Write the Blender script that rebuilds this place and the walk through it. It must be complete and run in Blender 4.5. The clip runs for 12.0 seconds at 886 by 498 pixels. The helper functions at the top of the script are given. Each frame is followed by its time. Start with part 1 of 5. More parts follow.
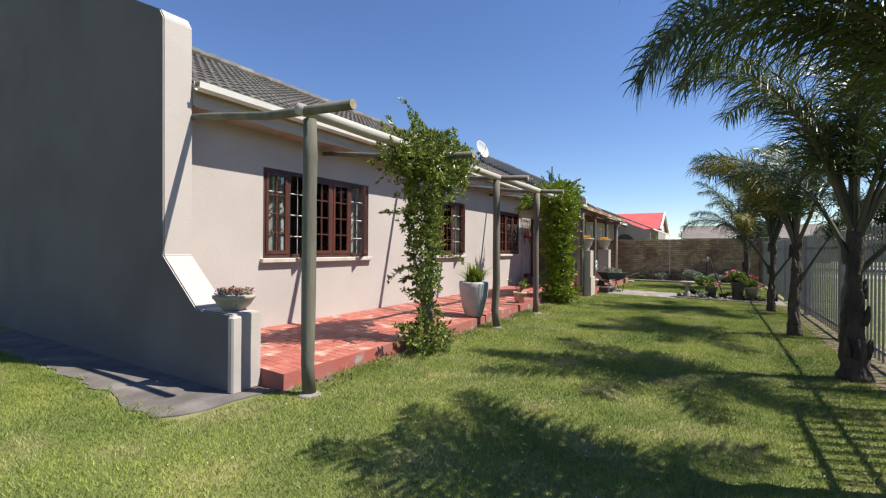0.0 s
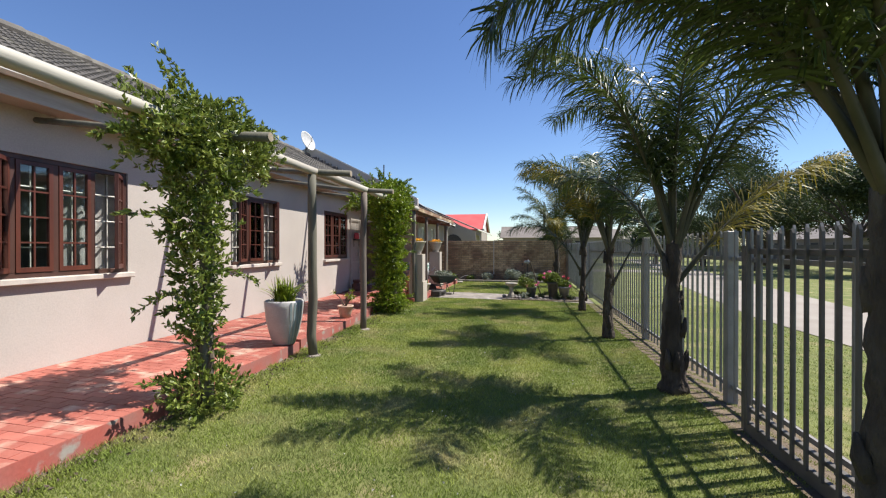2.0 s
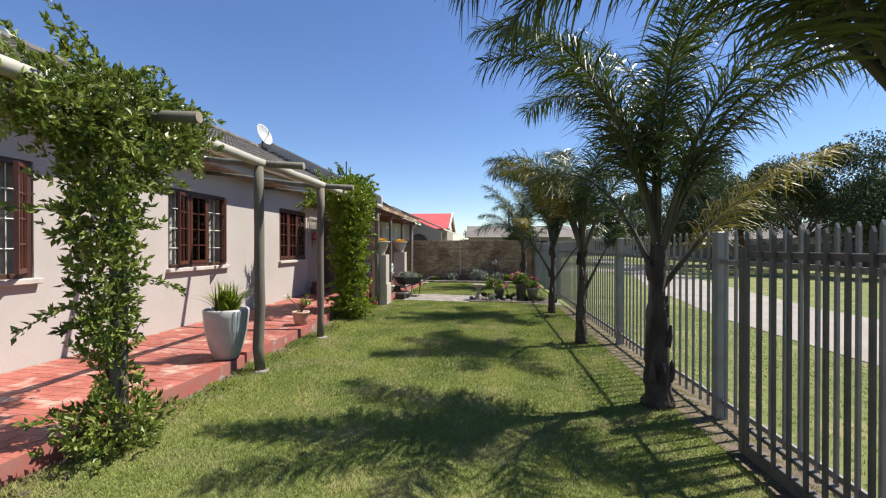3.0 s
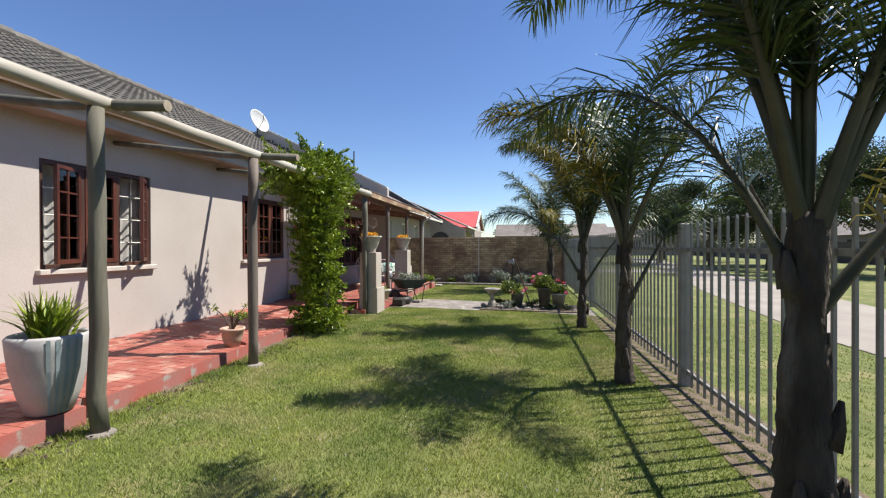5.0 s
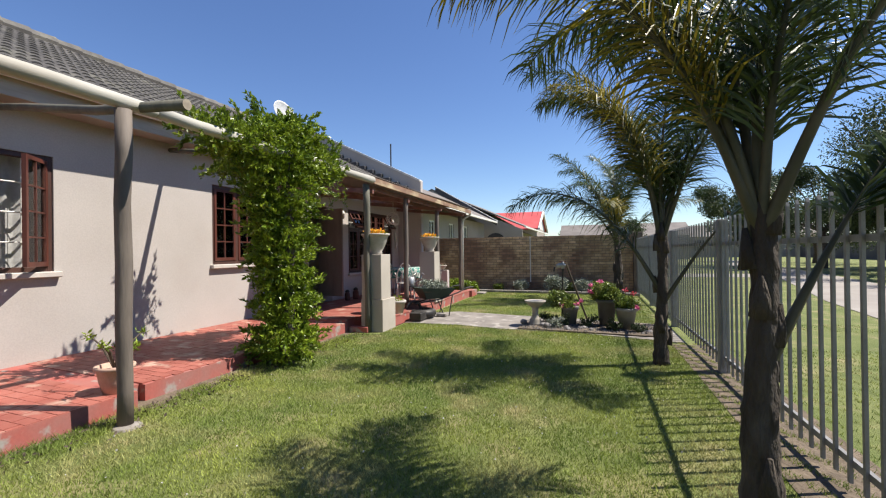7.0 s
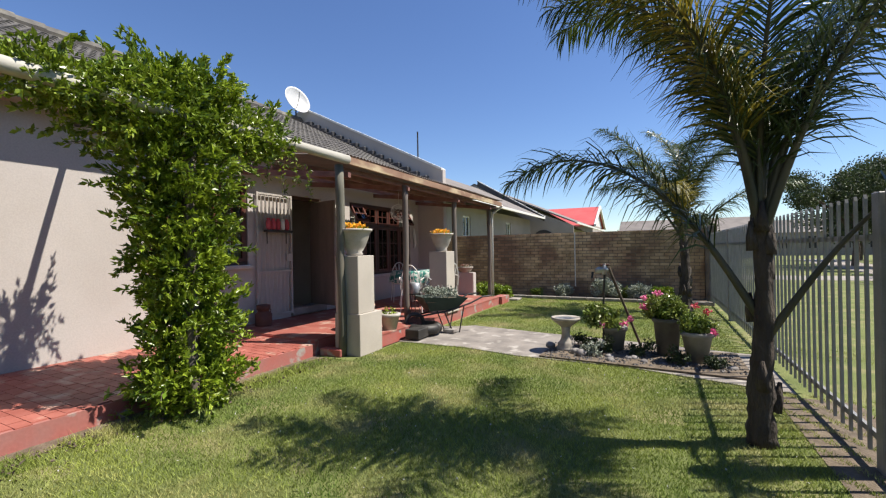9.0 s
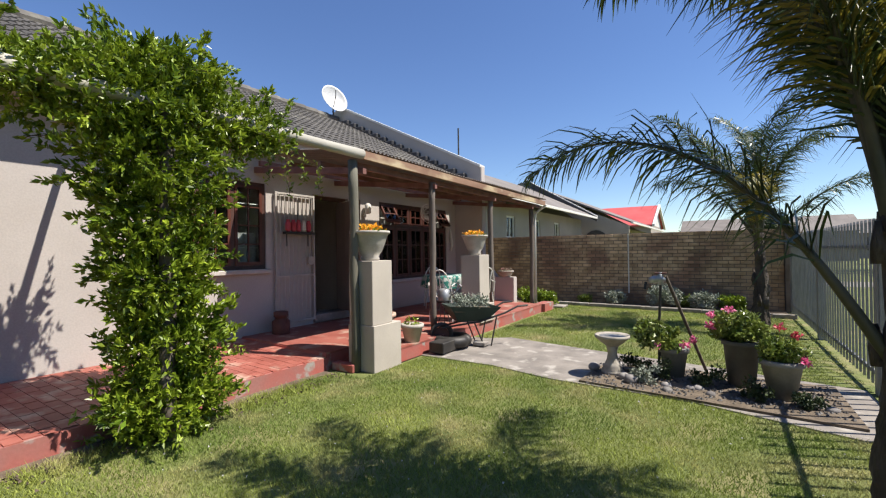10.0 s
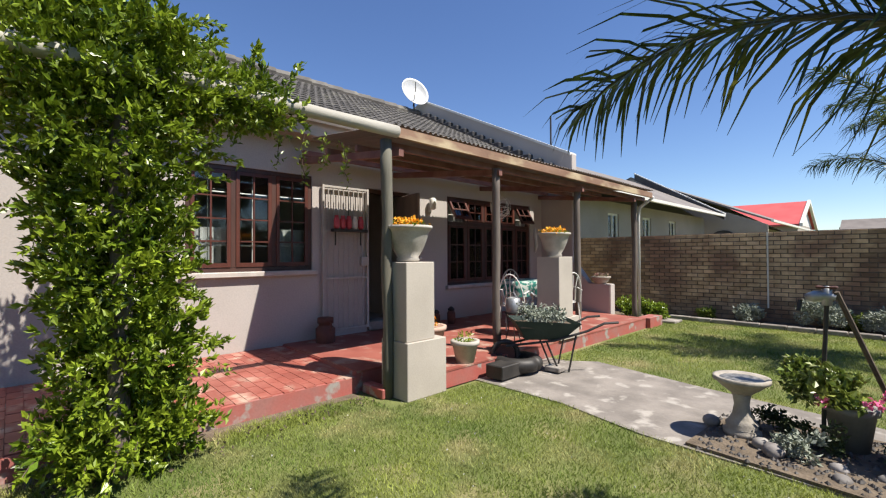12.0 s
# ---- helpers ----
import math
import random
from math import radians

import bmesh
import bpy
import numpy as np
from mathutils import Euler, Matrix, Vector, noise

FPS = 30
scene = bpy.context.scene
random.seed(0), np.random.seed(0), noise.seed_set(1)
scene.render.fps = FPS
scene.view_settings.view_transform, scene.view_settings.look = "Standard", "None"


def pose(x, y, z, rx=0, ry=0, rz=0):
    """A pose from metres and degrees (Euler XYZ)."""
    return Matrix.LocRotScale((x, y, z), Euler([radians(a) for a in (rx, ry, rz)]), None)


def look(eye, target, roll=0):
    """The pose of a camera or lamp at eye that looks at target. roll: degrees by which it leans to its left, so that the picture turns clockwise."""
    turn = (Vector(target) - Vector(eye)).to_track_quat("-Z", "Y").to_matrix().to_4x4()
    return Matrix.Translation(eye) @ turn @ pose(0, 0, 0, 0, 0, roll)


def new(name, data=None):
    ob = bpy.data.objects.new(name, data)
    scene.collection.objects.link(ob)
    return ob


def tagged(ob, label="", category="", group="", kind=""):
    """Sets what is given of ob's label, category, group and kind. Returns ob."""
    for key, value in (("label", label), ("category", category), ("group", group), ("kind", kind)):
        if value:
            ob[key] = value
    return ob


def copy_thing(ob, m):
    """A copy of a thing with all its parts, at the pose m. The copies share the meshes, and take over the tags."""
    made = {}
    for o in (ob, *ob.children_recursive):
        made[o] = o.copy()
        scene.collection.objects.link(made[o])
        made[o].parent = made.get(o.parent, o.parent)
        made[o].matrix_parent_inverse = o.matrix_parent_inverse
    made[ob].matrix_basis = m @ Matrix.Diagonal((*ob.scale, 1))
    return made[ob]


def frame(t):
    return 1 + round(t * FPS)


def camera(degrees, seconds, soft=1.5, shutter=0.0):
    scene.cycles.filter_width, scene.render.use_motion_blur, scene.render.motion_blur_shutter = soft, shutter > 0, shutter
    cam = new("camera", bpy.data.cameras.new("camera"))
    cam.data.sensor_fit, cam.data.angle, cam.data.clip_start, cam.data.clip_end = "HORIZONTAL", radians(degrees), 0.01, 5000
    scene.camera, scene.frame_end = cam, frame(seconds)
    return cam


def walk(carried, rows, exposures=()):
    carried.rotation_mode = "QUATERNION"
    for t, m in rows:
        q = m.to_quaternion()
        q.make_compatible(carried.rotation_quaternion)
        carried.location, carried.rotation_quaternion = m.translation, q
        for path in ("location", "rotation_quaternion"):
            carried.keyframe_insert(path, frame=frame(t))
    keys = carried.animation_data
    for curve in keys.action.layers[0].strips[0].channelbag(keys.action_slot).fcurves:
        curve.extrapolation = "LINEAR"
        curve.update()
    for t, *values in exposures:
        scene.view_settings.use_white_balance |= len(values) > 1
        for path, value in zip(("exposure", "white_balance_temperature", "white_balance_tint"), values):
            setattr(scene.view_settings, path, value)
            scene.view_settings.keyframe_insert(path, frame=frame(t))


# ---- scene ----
cam = camera(90.2, 12.0, soft=1.2)
METRES, EYE, TILT, LEAN, TURN = 10.5, 1.5, 0.0, 0.0, 29.6
PATH = [
    (0, (0.523, 0.076, 1.365), (-0.52, 1.783, 1.363), 0.4),
    (0.5, (0.364, 0.339, 1.365), (-0.544, 2.121, 1.362), 0.5),
    (1, (0.234, 0.665, 1.434), (-0.497, 2.526, 1.428), 0.3),
    (1.5, (0.22, 0.999, 1.46), (-0.329, 2.922, 1.454), 0.2),
    (2, (0.238, 1.297, 1.533), (-0.118, 3.265, 1.525), 0.0),
    (2.5, (0.176, 1.56, 1.538), (-0.056, 3.546, 1.531), 0.1),
    (2.7, (0.151, 1.653, 1.561), (-0.05, 3.643, 1.55), 0.0),

    (4.5, (0.395, 3.499, 1.476), (0.172, 5.486, 1.466), -0.1),
    (5, (0.579, 4.16, 1.457), (0.231, 6.129, 1.447), -0.2),
    (5.5, (0.707, 4.806, 1.46), (0.276, 6.759, 1.452), -0.4),
    (6, (0.808, 5.414, 1.424), (0.341, 7.359, 1.419), -0.5),
    (6.5, (0.814, 5.993, 1.395), (0.281, 7.921, 1.391), -0.5),
    (6.7, (0.836, 6.225, 1.388), (0.256, 8.139, 1.39), -0.6),

    (8.5, (1.009, 8.194, 1.365), (0.229, 10.036, 1.372), -1.1),
    (9, (1.008, 8.646, 1.385), (0.14, 10.447, 1.392), -1.0),
    (9.5, (1.008, 9.043, 1.411), (0.037, 10.791, 1.425), -0.9),
    (10, (0.969, 9.433, 1.433), (-0.099, 11.124, 1.445), -0.8),
    (10.5, (0.91, 9.783, 1.404), (-0.26, 11.405, 1.421), -0.6),
    (11, (0.818, 10.08, 1.403), (-0.443, 11.632, 1.426), -0.6),
    (11.5, (0.768, 10.403, 1.379), (-0.58, 11.88, 1.404), -0.5),
    (12, (0.737, 10.708, 1.404), (-0.695, 12.104, 1.431), -0.3),
]
walk(cam, [(t, look(eye, target, roll)) for t, eye, target, roll in PATH])

# world, sun
SUN = Vector((0.62, 0.25, 1.0)).normalized()
world = bpy.data.worlds.new("sky")
scene.world = world
world.use_nodes = True
wn = world.node_tree.nodes
sky = wn.new("ShaderNodeTexSky")
sky.sky_type, sky.sun_disc = "NISHITA", False
sky.sun_elevation, sky.sun_rotation = math.asin(SUN.z), math.atan2(SUN.x, SUN.y)
sky.air_density, sky.dust_density, sky.ozone_density = 1.0, 0.0, 4.5
deep = wn.new("ShaderNodeHueSaturation")
deep.inputs["Saturation"].default_value, deep.inputs["Hue"].default_value = 1.09, 0.5095
world.node_tree.links.new(sky.outputs[0], deep.inputs["Color"])
world.node_tree.links.new(deep.outputs[0], wn["Background"].inputs[0])
wn["Background"].inputs[1].default_value = 0.089
sun = new("sun", bpy.data.lights.new("sun", "SUN"))
sun.data.energy, sun.data.angle, sun.data.color = 5.0, radians(0.5), (1.0, 0.94, 0.85)
sun.matrix_world = look(SUN * 60, (0, 0, 0))
scene.view_settings.exposure = 0.79

# ---- materials ----


def mat(name, a, b, scale=4.0, rough=0.8, fine=60.0, bump=0.2, dist=0.004, c=None, cscale=1.0, lo=0.35, hi=0.65, clo=0.55, chi=0.7, metal=0.0,
        vary=0.0, stretch=(1, 1, 1), trans=0.0, spec=0.5, island=0.0):
    """Two colours mixed by noise, a third in large patches, fine relief; vary: brightness from object to object."""
    m = bpy.data.materials.new(name)
    m.use_nodes = True
    n, k = m.node_tree.nodes, m.node_tree.links
    p = n["Principled BSDF"]
    tc, mp = n.new("ShaderNodeTexCoord"), n.new("ShaderNodeMapping")
    geo = n.new("ShaderNodeNewGeometry")
    mp.inputs["Scale"].default_value = stretch
    k.new(geo.outputs["Position"], mp.inputs["Vector"])

    def noi(s, detail=4.0):
        t = n.new("ShaderNodeTexNoise")
        t.inputs["Scale"].default_value, t.inputs["Detail"].default_value = s, detail
        k.new(mp.outputs[0], t.inputs["Vector"])
        return t.outputs["Fac"]

    def ramp(fac, x0, x1):
        r = n.new("ShaderNodeMapRange")
        r.inputs["From Min"].default_value, r.inputs["From Max"].default_value = x0, x1
        k.new(fac, r.inputs["Value"])
        return r.outputs[0]

    def mix(fac, x, y, mode="MIX"):
        t = n.new("ShaderNodeMix")
        t.data_type, t.blend_type = "RGBA", mode
        if isinstance(fac, float):
            t.inputs[0].default_value = fac
        else:
            k.new(fac, t.inputs[0])
        for sock, v in ((t.inputs[6], x), (t.inputs[7], y)):
            if isinstance(v, tuple):
                sock.default_value = (*v, 1)
            else:
                k.new(v, sock)
        return t.outputs[2]

    col = mix(ramp(noi(scale), lo, hi), a, b)
    if c:
        col = mix(ramp(noi(cscale, 6.0), clo, chi), col, c)
    f = noi(fine)
    g = mix(ramp(f, 0.2, 0.8), (0.9, 0.9, 0.9), (1.09, 1.09, 1.09))
    col = mix(1.0, col, g, "MULTIPLY")
    for amount, src in ((vary, "o"), (island, "i")):
        if amount:
            r = n.new("ShaderNodeMapRange")
            r.inputs["To Min"].default_value, r.inputs["To Max"].default_value = 1 - amount, 1 + amount
            if src == "o":
                k.new(n.new("ShaderNodeObjectInfo").outputs["Random"], r.inputs["Value"])
            else:
                k.new(geo.outputs["Random Per Island"], r.inputs["Value"])
            h = n.new("ShaderNodeHueSaturation")
            k.new(r.outputs[0], h.inputs["Value"])
            k.new(col, h.inputs["Color"])
            col = h.outputs[0]
    k.new(col, p.inputs["Base Color"])
    p.inputs["Roughness"].default_value, p.inputs["Metallic"].default_value = rough, metal
    p.inputs["Specular IOR Level"].default_value = spec
    if bump:
        bp = n.new("ShaderNodeBump")
        bp.inputs["Strength"].default_value, bp.inputs["Distance"].default_value = bump, dist
        k.new(f, bp.inputs["Height"])
        k.new(bp.outputs[0], p.inputs["Normal"])
    if trans:
        tl, mx = n.new("ShaderNodeBsdfTranslucent"), n.new("ShaderNodeMixShader")
        mx.inputs[0].default_value = trans
        k.new(col, tl.inputs["Color"])
        k.new(p.outputs[0], mx.inputs[1])
        k.new(tl.outputs[0], mx.inputs[2])
        k.new(mx.outputs[0], n["Material Output"].inputs[0])
    return m


def glass(name, tint=(0.9, 0.95, 0.95)):
    m = bpy.data.materials.new(name)
    m.use_nodes = True
    n, k = m.node_tree.nodes, m.node_tree.links
    t, g, mx, fr = n.new("ShaderNodeBsdfTransparent"), n.new("ShaderNodeBsdfGlossy"), n.new("ShaderNodeMixShader"), n.new("ShaderNodeFresnel")
    t.inputs[0].default_value = (*tint, 1)
    g.inputs["Roughness"].default_value = 0.02
    fr.inputs["IOR"].default_value = 1.5
    k.new(fr.outputs[0], mx.inputs[0])
    k.new(t.outputs[0], mx.inputs[1])
    k.new(g.outputs[0], mx.inputs[2])
    k.new(mx.outputs[0], n["Material Output"].inputs[0])
    return m


M_PLASTER = mat("warm_plaster", (0.405, 0.367, 0.335), (0.445, 0.405, 0.372), 1.2, 0.9, 60, 0.2, 0.004, c=(0.40, 0.35, 0.31), cscale=0.8, clo=0.58, chi=0.85)
M_GABLE = mat("grey_plaster", (0.42, 0.375, 0.34), (0.46, 0.415, 0.38), 1.0, 0.9, 90, 0.25, 0.004, c=(0.30, 0.27, 0.25), cscale=0.7, clo=0.58, chi=0.85)
M_PIER = mat("pier_plaster", (0.38, 0.34, 0.285), (0.43, 0.385, 0.325), 2.0, 0.9, 80, 0.25, 0.004)
M_SILL = mat("sill_paint", (0.42, 0.38, 0.34), (0.52, 0.47, 0.42), 6.0, 0.8, 80, 0.2)
M_RED = mat("red_floor_paint", (0.285, 0.078, 0.056), (0.355, 0.115, 0.085), 3.5, 0.6, 45, 0.25, 0.003, c=(0.46, 0.31, 0.24), cscale=4.0, clo=0.54, chi=0.68, vary=0.13, island=0.12)
M_REDEDGE = mat("worn_red_edge", (0.36, 0.09, 0.07), (0.30, 0.13, 0.11), 3.0, 0.7, 40, 0.3, 0.004, c=(0.30, 0.27, 0.24), cscale=5.0, clo=0.58, chi=0.66)
M_JOINT = mat("red_joint", (0.30, 0.08, 0.06), (0.36, 0.12, 0.09), 5.0, 0.85, 60, 0.3)
M_TILE = mat("dark_roof_tile", (0.075, 0.068, 0.06), (0.11, 0.1, 0.088), 5.0, 0.75, 70, 0.35, 0.004, c=(0.15, 0.14, 0.11), cscale=2.5, vary=0.22, island=0.22)
M_WHITE = mat("old_white_paint", (0.62, 0.60, 0.55), (0.70, 0.68, 0.62), 6.0, 0.55, 90, 0.1)
M_FASCIA = mat("fascia_board", (0.33, 0.27, 0.21), (0.44, 0.37, 0.3), 8.0, 0.7, 90, 0.15, stretch=(1, 0.1, 1))
M_SOFFIT = mat("soffit_board", (0.30, 0.25, 0.21), (0.36, 0.30, 0.25), 4.0, 0.8, 80, 0.1)
M_POLE = mat("weathered_green_pole", (0.085, 0.083, 0.06), (0.15, 0.14, 0.105), 5.0, 0.8, 40, 0.5, 0.006, c=(0.10, 0.085, 0.065), cscale=3.0, stretch=(1, 1, 0.18))
M_POLE2 = mat("brown_pole", (0.10, 0.08, 0.065), (0.17, 0.14, 0.115), 5.0, 0.8, 40, 0.5, 0.006, stretch=(1, 1, 0.18))
M_BEAM = mat("silvered_pole", (0.34, 0.32, 0.27), (0.46, 0.44, 0.38), 4.0, 0.75, 40, 0.4, 0.005, c=(0.24, 0.2, 0.15), cscale=2.0, stretch=(1, 0.15, 1))
M_CUT = mat("cut_wood", (0.32, 0.27, 0.2), (0.22, 0.18, 0.13), 18.0, 0.8, 60, 0.3)
M_TIMBER = mat("peeling_timber", (0.20, 0.11, 0.065), (0.27, 0.16, 0.10), 5.0, 0.7, 60, 0.3, 0.004, c=(0.46, 0.36, 0.22), cscale=3.0, clo=0.5, chi=0.62, stretch=(1, 0.4, 1))
M_PURLIN = mat("purlin_paint", (0.17, 0.07, 0.055), (0.24, 0.12, 0.09), 5.0, 0.7, 60, 0.2)
M_WOODRED = mat("red_brown_varnish", (0.06, 0.017, 0.011), (0.105, 0.03, 0.018), 6.0, 0.45, 70, 0.15, stretch=(1, 1, 0.2))
M_WOODDK = mat("dark_brown_varnish", (0.045, 0.02, 0.015), (0.075, 0.033, 0.024), 6.0, 0.5, 70, 0.15, stretch=(1, 1, 0.2))
M_BAR = mat("cream_bar_paint", (0.60, 0.58, 0.53), (0.70, 0.68, 0.62), 8.0, 0.5, 90, 0.05)
M_GLASS = glass("window_glass")
M_ROOM = mat("dim_room_wall", (0.40, 0.37, 0.33), (0.46, 0.43, 0.39), 2.0, 0.9, 30, 0.0)
M_CURTAIN = mat("lace_curtain", (0.45, 0.44, 0.42), (0.58, 0.57, 0.55), 9.0, 0.9, 90, 0.2, trans=0.3)
M_FENCE = mat("grey_steel_paint", (0.21, 0.205, 0.195), (0.27, 0.262, 0.25), 6.0, 0.5, 80, 0.05, metal=0.1)
M_FENCEDK = mat("dull_steel_paint", (0.085, 0.078, 0.07), (0.12, 0.11, 0.10), 6.0, 0.55, 80, 0.05, metal=0.1)
M_BRICK = mat("brown_face_brick", (0.36, 0.235, 0.135), (0.50, 0.36, 0.22), 6.0, 0.9, 60, 0.4, 0.004, c=(0.24, 0.14, 0.09), cscale=1.1, clo=0.48, chi=0.62, vary=0.25, island=0.25)
M_MORTAR = mat("grey_mortar", (0.13, 0.105, 0.085), (0.19, 0.155, 0.13), 6.0, 0.95, 60, 0.3)
M_CONC = mat("worn_concrete", (0.17, 0.15, 0.13), (0.26, 0.23, 0.20), 3.2, 0.9, 40, 0.5, 0.006, c=(0.36, 0.33, 0.29), cscale=4.6, clo=0.56, chi=0.66)
M_ROAD = mat("pale_road", (0.25, 0.22, 0.19), (0.31, 0.28, 0.24), 0.8, 0.9, 30, 0.3)
M_SOIL = mat("garden_soil", (0.10, 0.075, 0.05), (0.17, 0.13, 0.09), 8.0, 0.95, 40, 0.8, 0.02)
M_LAWN = mat("lawn_ground", (0.12, 0.15, 0.035), (0.18, 0.20, 0.058), 1.4, 0.95, 130, 0.8, 0.02, c=(0.32, 0.27, 0.13), cscale=2.1, clo=0.52, chi=0.74)
M_BLADE = mat("grass_blades", (0.135, 0.20, 0.032), (0.31, 0.35, 0.07), 1.1, 0.7, 30, 0.0, c=(0.46, 0.40, 0.19), cscale=1.5, clo=0.51, chi=0.74, island=0.35, trans=0.3)
M_TRUNK = mat("palm_trunk", (0.040, 0.030, 0.023), (0.085, 0.068, 0.052), 9.0, 0.95, 30, 1.0, 0.045, c=(0.15, 0.135, 0.115), cscale=4.0, clo=.6, chi=.75, stretch=(1, 1, 0.35))
M_FROND = mat("palm_green", (0.03, 0.053, 0.012), (0.075, 0.105, 0.024), 2.0, 0.4, 40, 0.0, c=(0.26, 0.20, 0.03), cscale=1.0, clo=0.66, chi=0.78, island=0.4, trans=0.24)
M_FRONDY = mat("palm_yellow", (0.20, 0.17, 0.02), (0.30, 0.24, 0.03), 2.0, 0.5, 40, 0.0, c=(0.10, 0.12, 0.03), cscale=1.5, island=0.3, trans=0.3)
M_RACHIS = mat("palm_stem", (0.045, 0.045, 0.022), (0.085, 0.075, 0.04), 4.0, 0.6, 40, 0.2)
M_LEAF = mat("glossy_leaf", (0.09, 0.15, 0.01), (0.27, 0.345, 0.028), 5.0, 0.36, 40, 0.0, island=0.45, trans=0.26)
M_LEAF2 = mat("climber_leaf", (0.095, 0.145, 0.02), (0.25, 0.29, 0.06), 5.0, 0.38, 40, 0.0, island=0.45, trans=0.26)
M_STEM = mat("bark", (0.07, 0.05, 0.035), (0.12, 0.09, 0.065), 10.0, 0.9, 40, 0.6, 0.008)
M_TREE = mat("tree_leaf", (0.035, 0.055, 0.018), (0.07, 0.095, 0.028), 1.0, 0.6, 10, 0.0, island=0.4, trans=0.2)
M_POT = mat("grey_pot", (0.20, 0.19, 0.17), (0.28, 0.265, 0.24), 5.0, 0.8, 60, 0.25)
M_POTDK = mat("dark_grey_pot", (0.11, 0.105, 0.095), (0.16, 0.15, 0.135), 5.0, 0.75, 60, 0.25)
M_URN = mat("concrete_urn", (0.36, 0.33, 0.28), (0.45, 0.415, 0.36), 7.0, 0.85, 60, 0.3)
M_STONE = mat("bird_bath_stone", (0.28, 0.25, 0.21), (0.40, 0.36, 0.30), 8.0, 0.9, 50, 0.5, 0.006, c=(0.28, 0.26, 0.23), cscale=6.0)
M_TERRA = mat("terracotta", (0.42, 0.26, 0.19), (0.50, 0.34, 0.26), 6.0, 0.85, 60, 0.2)
M_RUST = mat("rusty_metal", (0.075, 0.03, 0.022), (0.125, 0.048, 0.034), 7.0, 0.75, 50, 0.4)
M_DARK = mat("dark_metal", (0.03, 0.028, 0.026), (0.055, 0.05, 0.045), 6.0, 0.55, 50, 0.2, metal=0.3)
M_BARROW = mat("green_tray", (0.025, 0.055, 0.042), (0.04, 0.075, 0.06), 5.0, 0.5, 50, 0.1)
M_DISH = mat("dish_enamel", (0.42, 0.42, 0.41), (0.50, 0.50, 0.49), 4.0, 0.4, 60, 0.0)
M_PINK = mat("pink_petal", (0.75, 0.12, 0.30), (0.85, 0.25, 0.42), 9.0, 0.6, 30, 0.0, trans=0.2)
M_REDP = mat("red_petal", (0.50, 0.05, 0.07), (0.62, 0.10, 0.13), 9.0, 0.6, 30, 0.0, trans=0.2)
M_ORANGE = mat("orange_petal", (0.85, 0.33, 0.01), (0.9, 0.5, 0.03), 9.0, 0.6, 30, 0.0, trans=0.2)
M_LAV = mat("silver_leaf", (0.20, 0.23, 0.17), (0.32, 0.34, 0.28), 6.0, 0.8, 30, 0.0, island=0.3)
M_SUCC = mat("succulent_leaf", (0.20, 0.22, 0.12), (0.32, 0.13, 0.12), 12.0, 0.6, 30, 0.0, island=0.3)
M_GREENCL = mat("teal_cloth", (0.03, 0.20, 0.16), (0.5, 0.55, 0.5), 14.0, 0.85, 60, 0.1, lo=0.48, hi=0.52)
M_REDROOF = mat("red_roof_sheet", (0.50, 0.075, 0.07), (0.56, 0.1, 0.09), 1.0, 0.6, 20, 0.1)
M_GREYROOF = mat("grey_brown_roof", (0.15, 0.13, 0.115), (0.20, 0.175, 0.155), 1.0, 0.8, 20, 0.3)
M_NBWALL = mat("neighbour_plaster", (0.30, 0.265, 0.225), (0.34, 0.3, 0.255), 1.0, 0.9, 30, 0.1)
M_APRON = mat("dark_worn_asphalt", (0.09, 0.078, 0.07), (0.15, 0.132, 0.12), 3.0, 0.9, 40, 0.5, 0.006, c=(0.2, 0.18, 0.16), cscale=2.0)
# dark grey with the gable's shade mixed into it; also on the far boundary wall
M_GABLEDK = mat("shade_dark_wall_grey", (0.098, 0.087, 0.087), (0.124, 0.11, 0.109), 1.0, 0.92, 90, 0.25, 0.004, c=(0.13, 0.122, 0.118), cscale=0.9, clo=0.5, chi=0.8)
M_GATE = mat("dull_gate_paint", (0.36, 0.335, 0.30), (0.43, 0.40, 0.36), 8.0, 0.6, 80, 0.1)
M_DOOR = mat("faded_brown_door", (0.16, 0.125, 0.10), (0.22, 0.175, 0.14), 5.0, 0.6, 70, 0.15, stretch=(1, 1, 0.2))
M_GALV = mat("galvanised_steel", (0.30, 0.31, 0.31), (0.42, 0.43, 0.43), 9.0, 0.45, 60, 0.1, metal=0.6)
M_BLACK = mat("black_tar_paint", (0.03, 0.029, 0.03), (0.055, 0.052, 0.053), 3.0, 0.5, 50, 0.1)
M_GRANITE = mat("pebble", (0.09, 0.08, 0.075), (0.20, 0.185, 0.17), 9.0, 0.85, 50, 0.3, vary=0.4, island=0.4)
M_WATER = mat("dark_water_debris", (0.05, 0.05, 0.045), (0.25, 0.24, 0.22), 30.0, 0.4, 60, 0.2)
M_STRIPE = mat("blue_grey_stripe", (0.22, 0.28, 0.29), (0.27, 0.32, 0.33), 6.0, 0.6, 60, 0.1)
M_VASE = mat("pale_grey_vase", (0.36, 0.35, 0.34), (0.42, 0.41, 0.40), 6.0, 0.55, 60, 0.1)

# ---- mesh helpers ----


def part(name, bm, material, parent=None, label="", kind="", smooth=False):
    me = bpy.data.meshes.new(name)
    bm.to_mesh(me)
    bm.free()
    me.materials.append(material)
    if smooth:
        me.shade_smooth()
    ob = new(name, me)
    ob.parent = parent
    if label or kind:
        tagged(ob, label=label, kind=kind)
    return ob


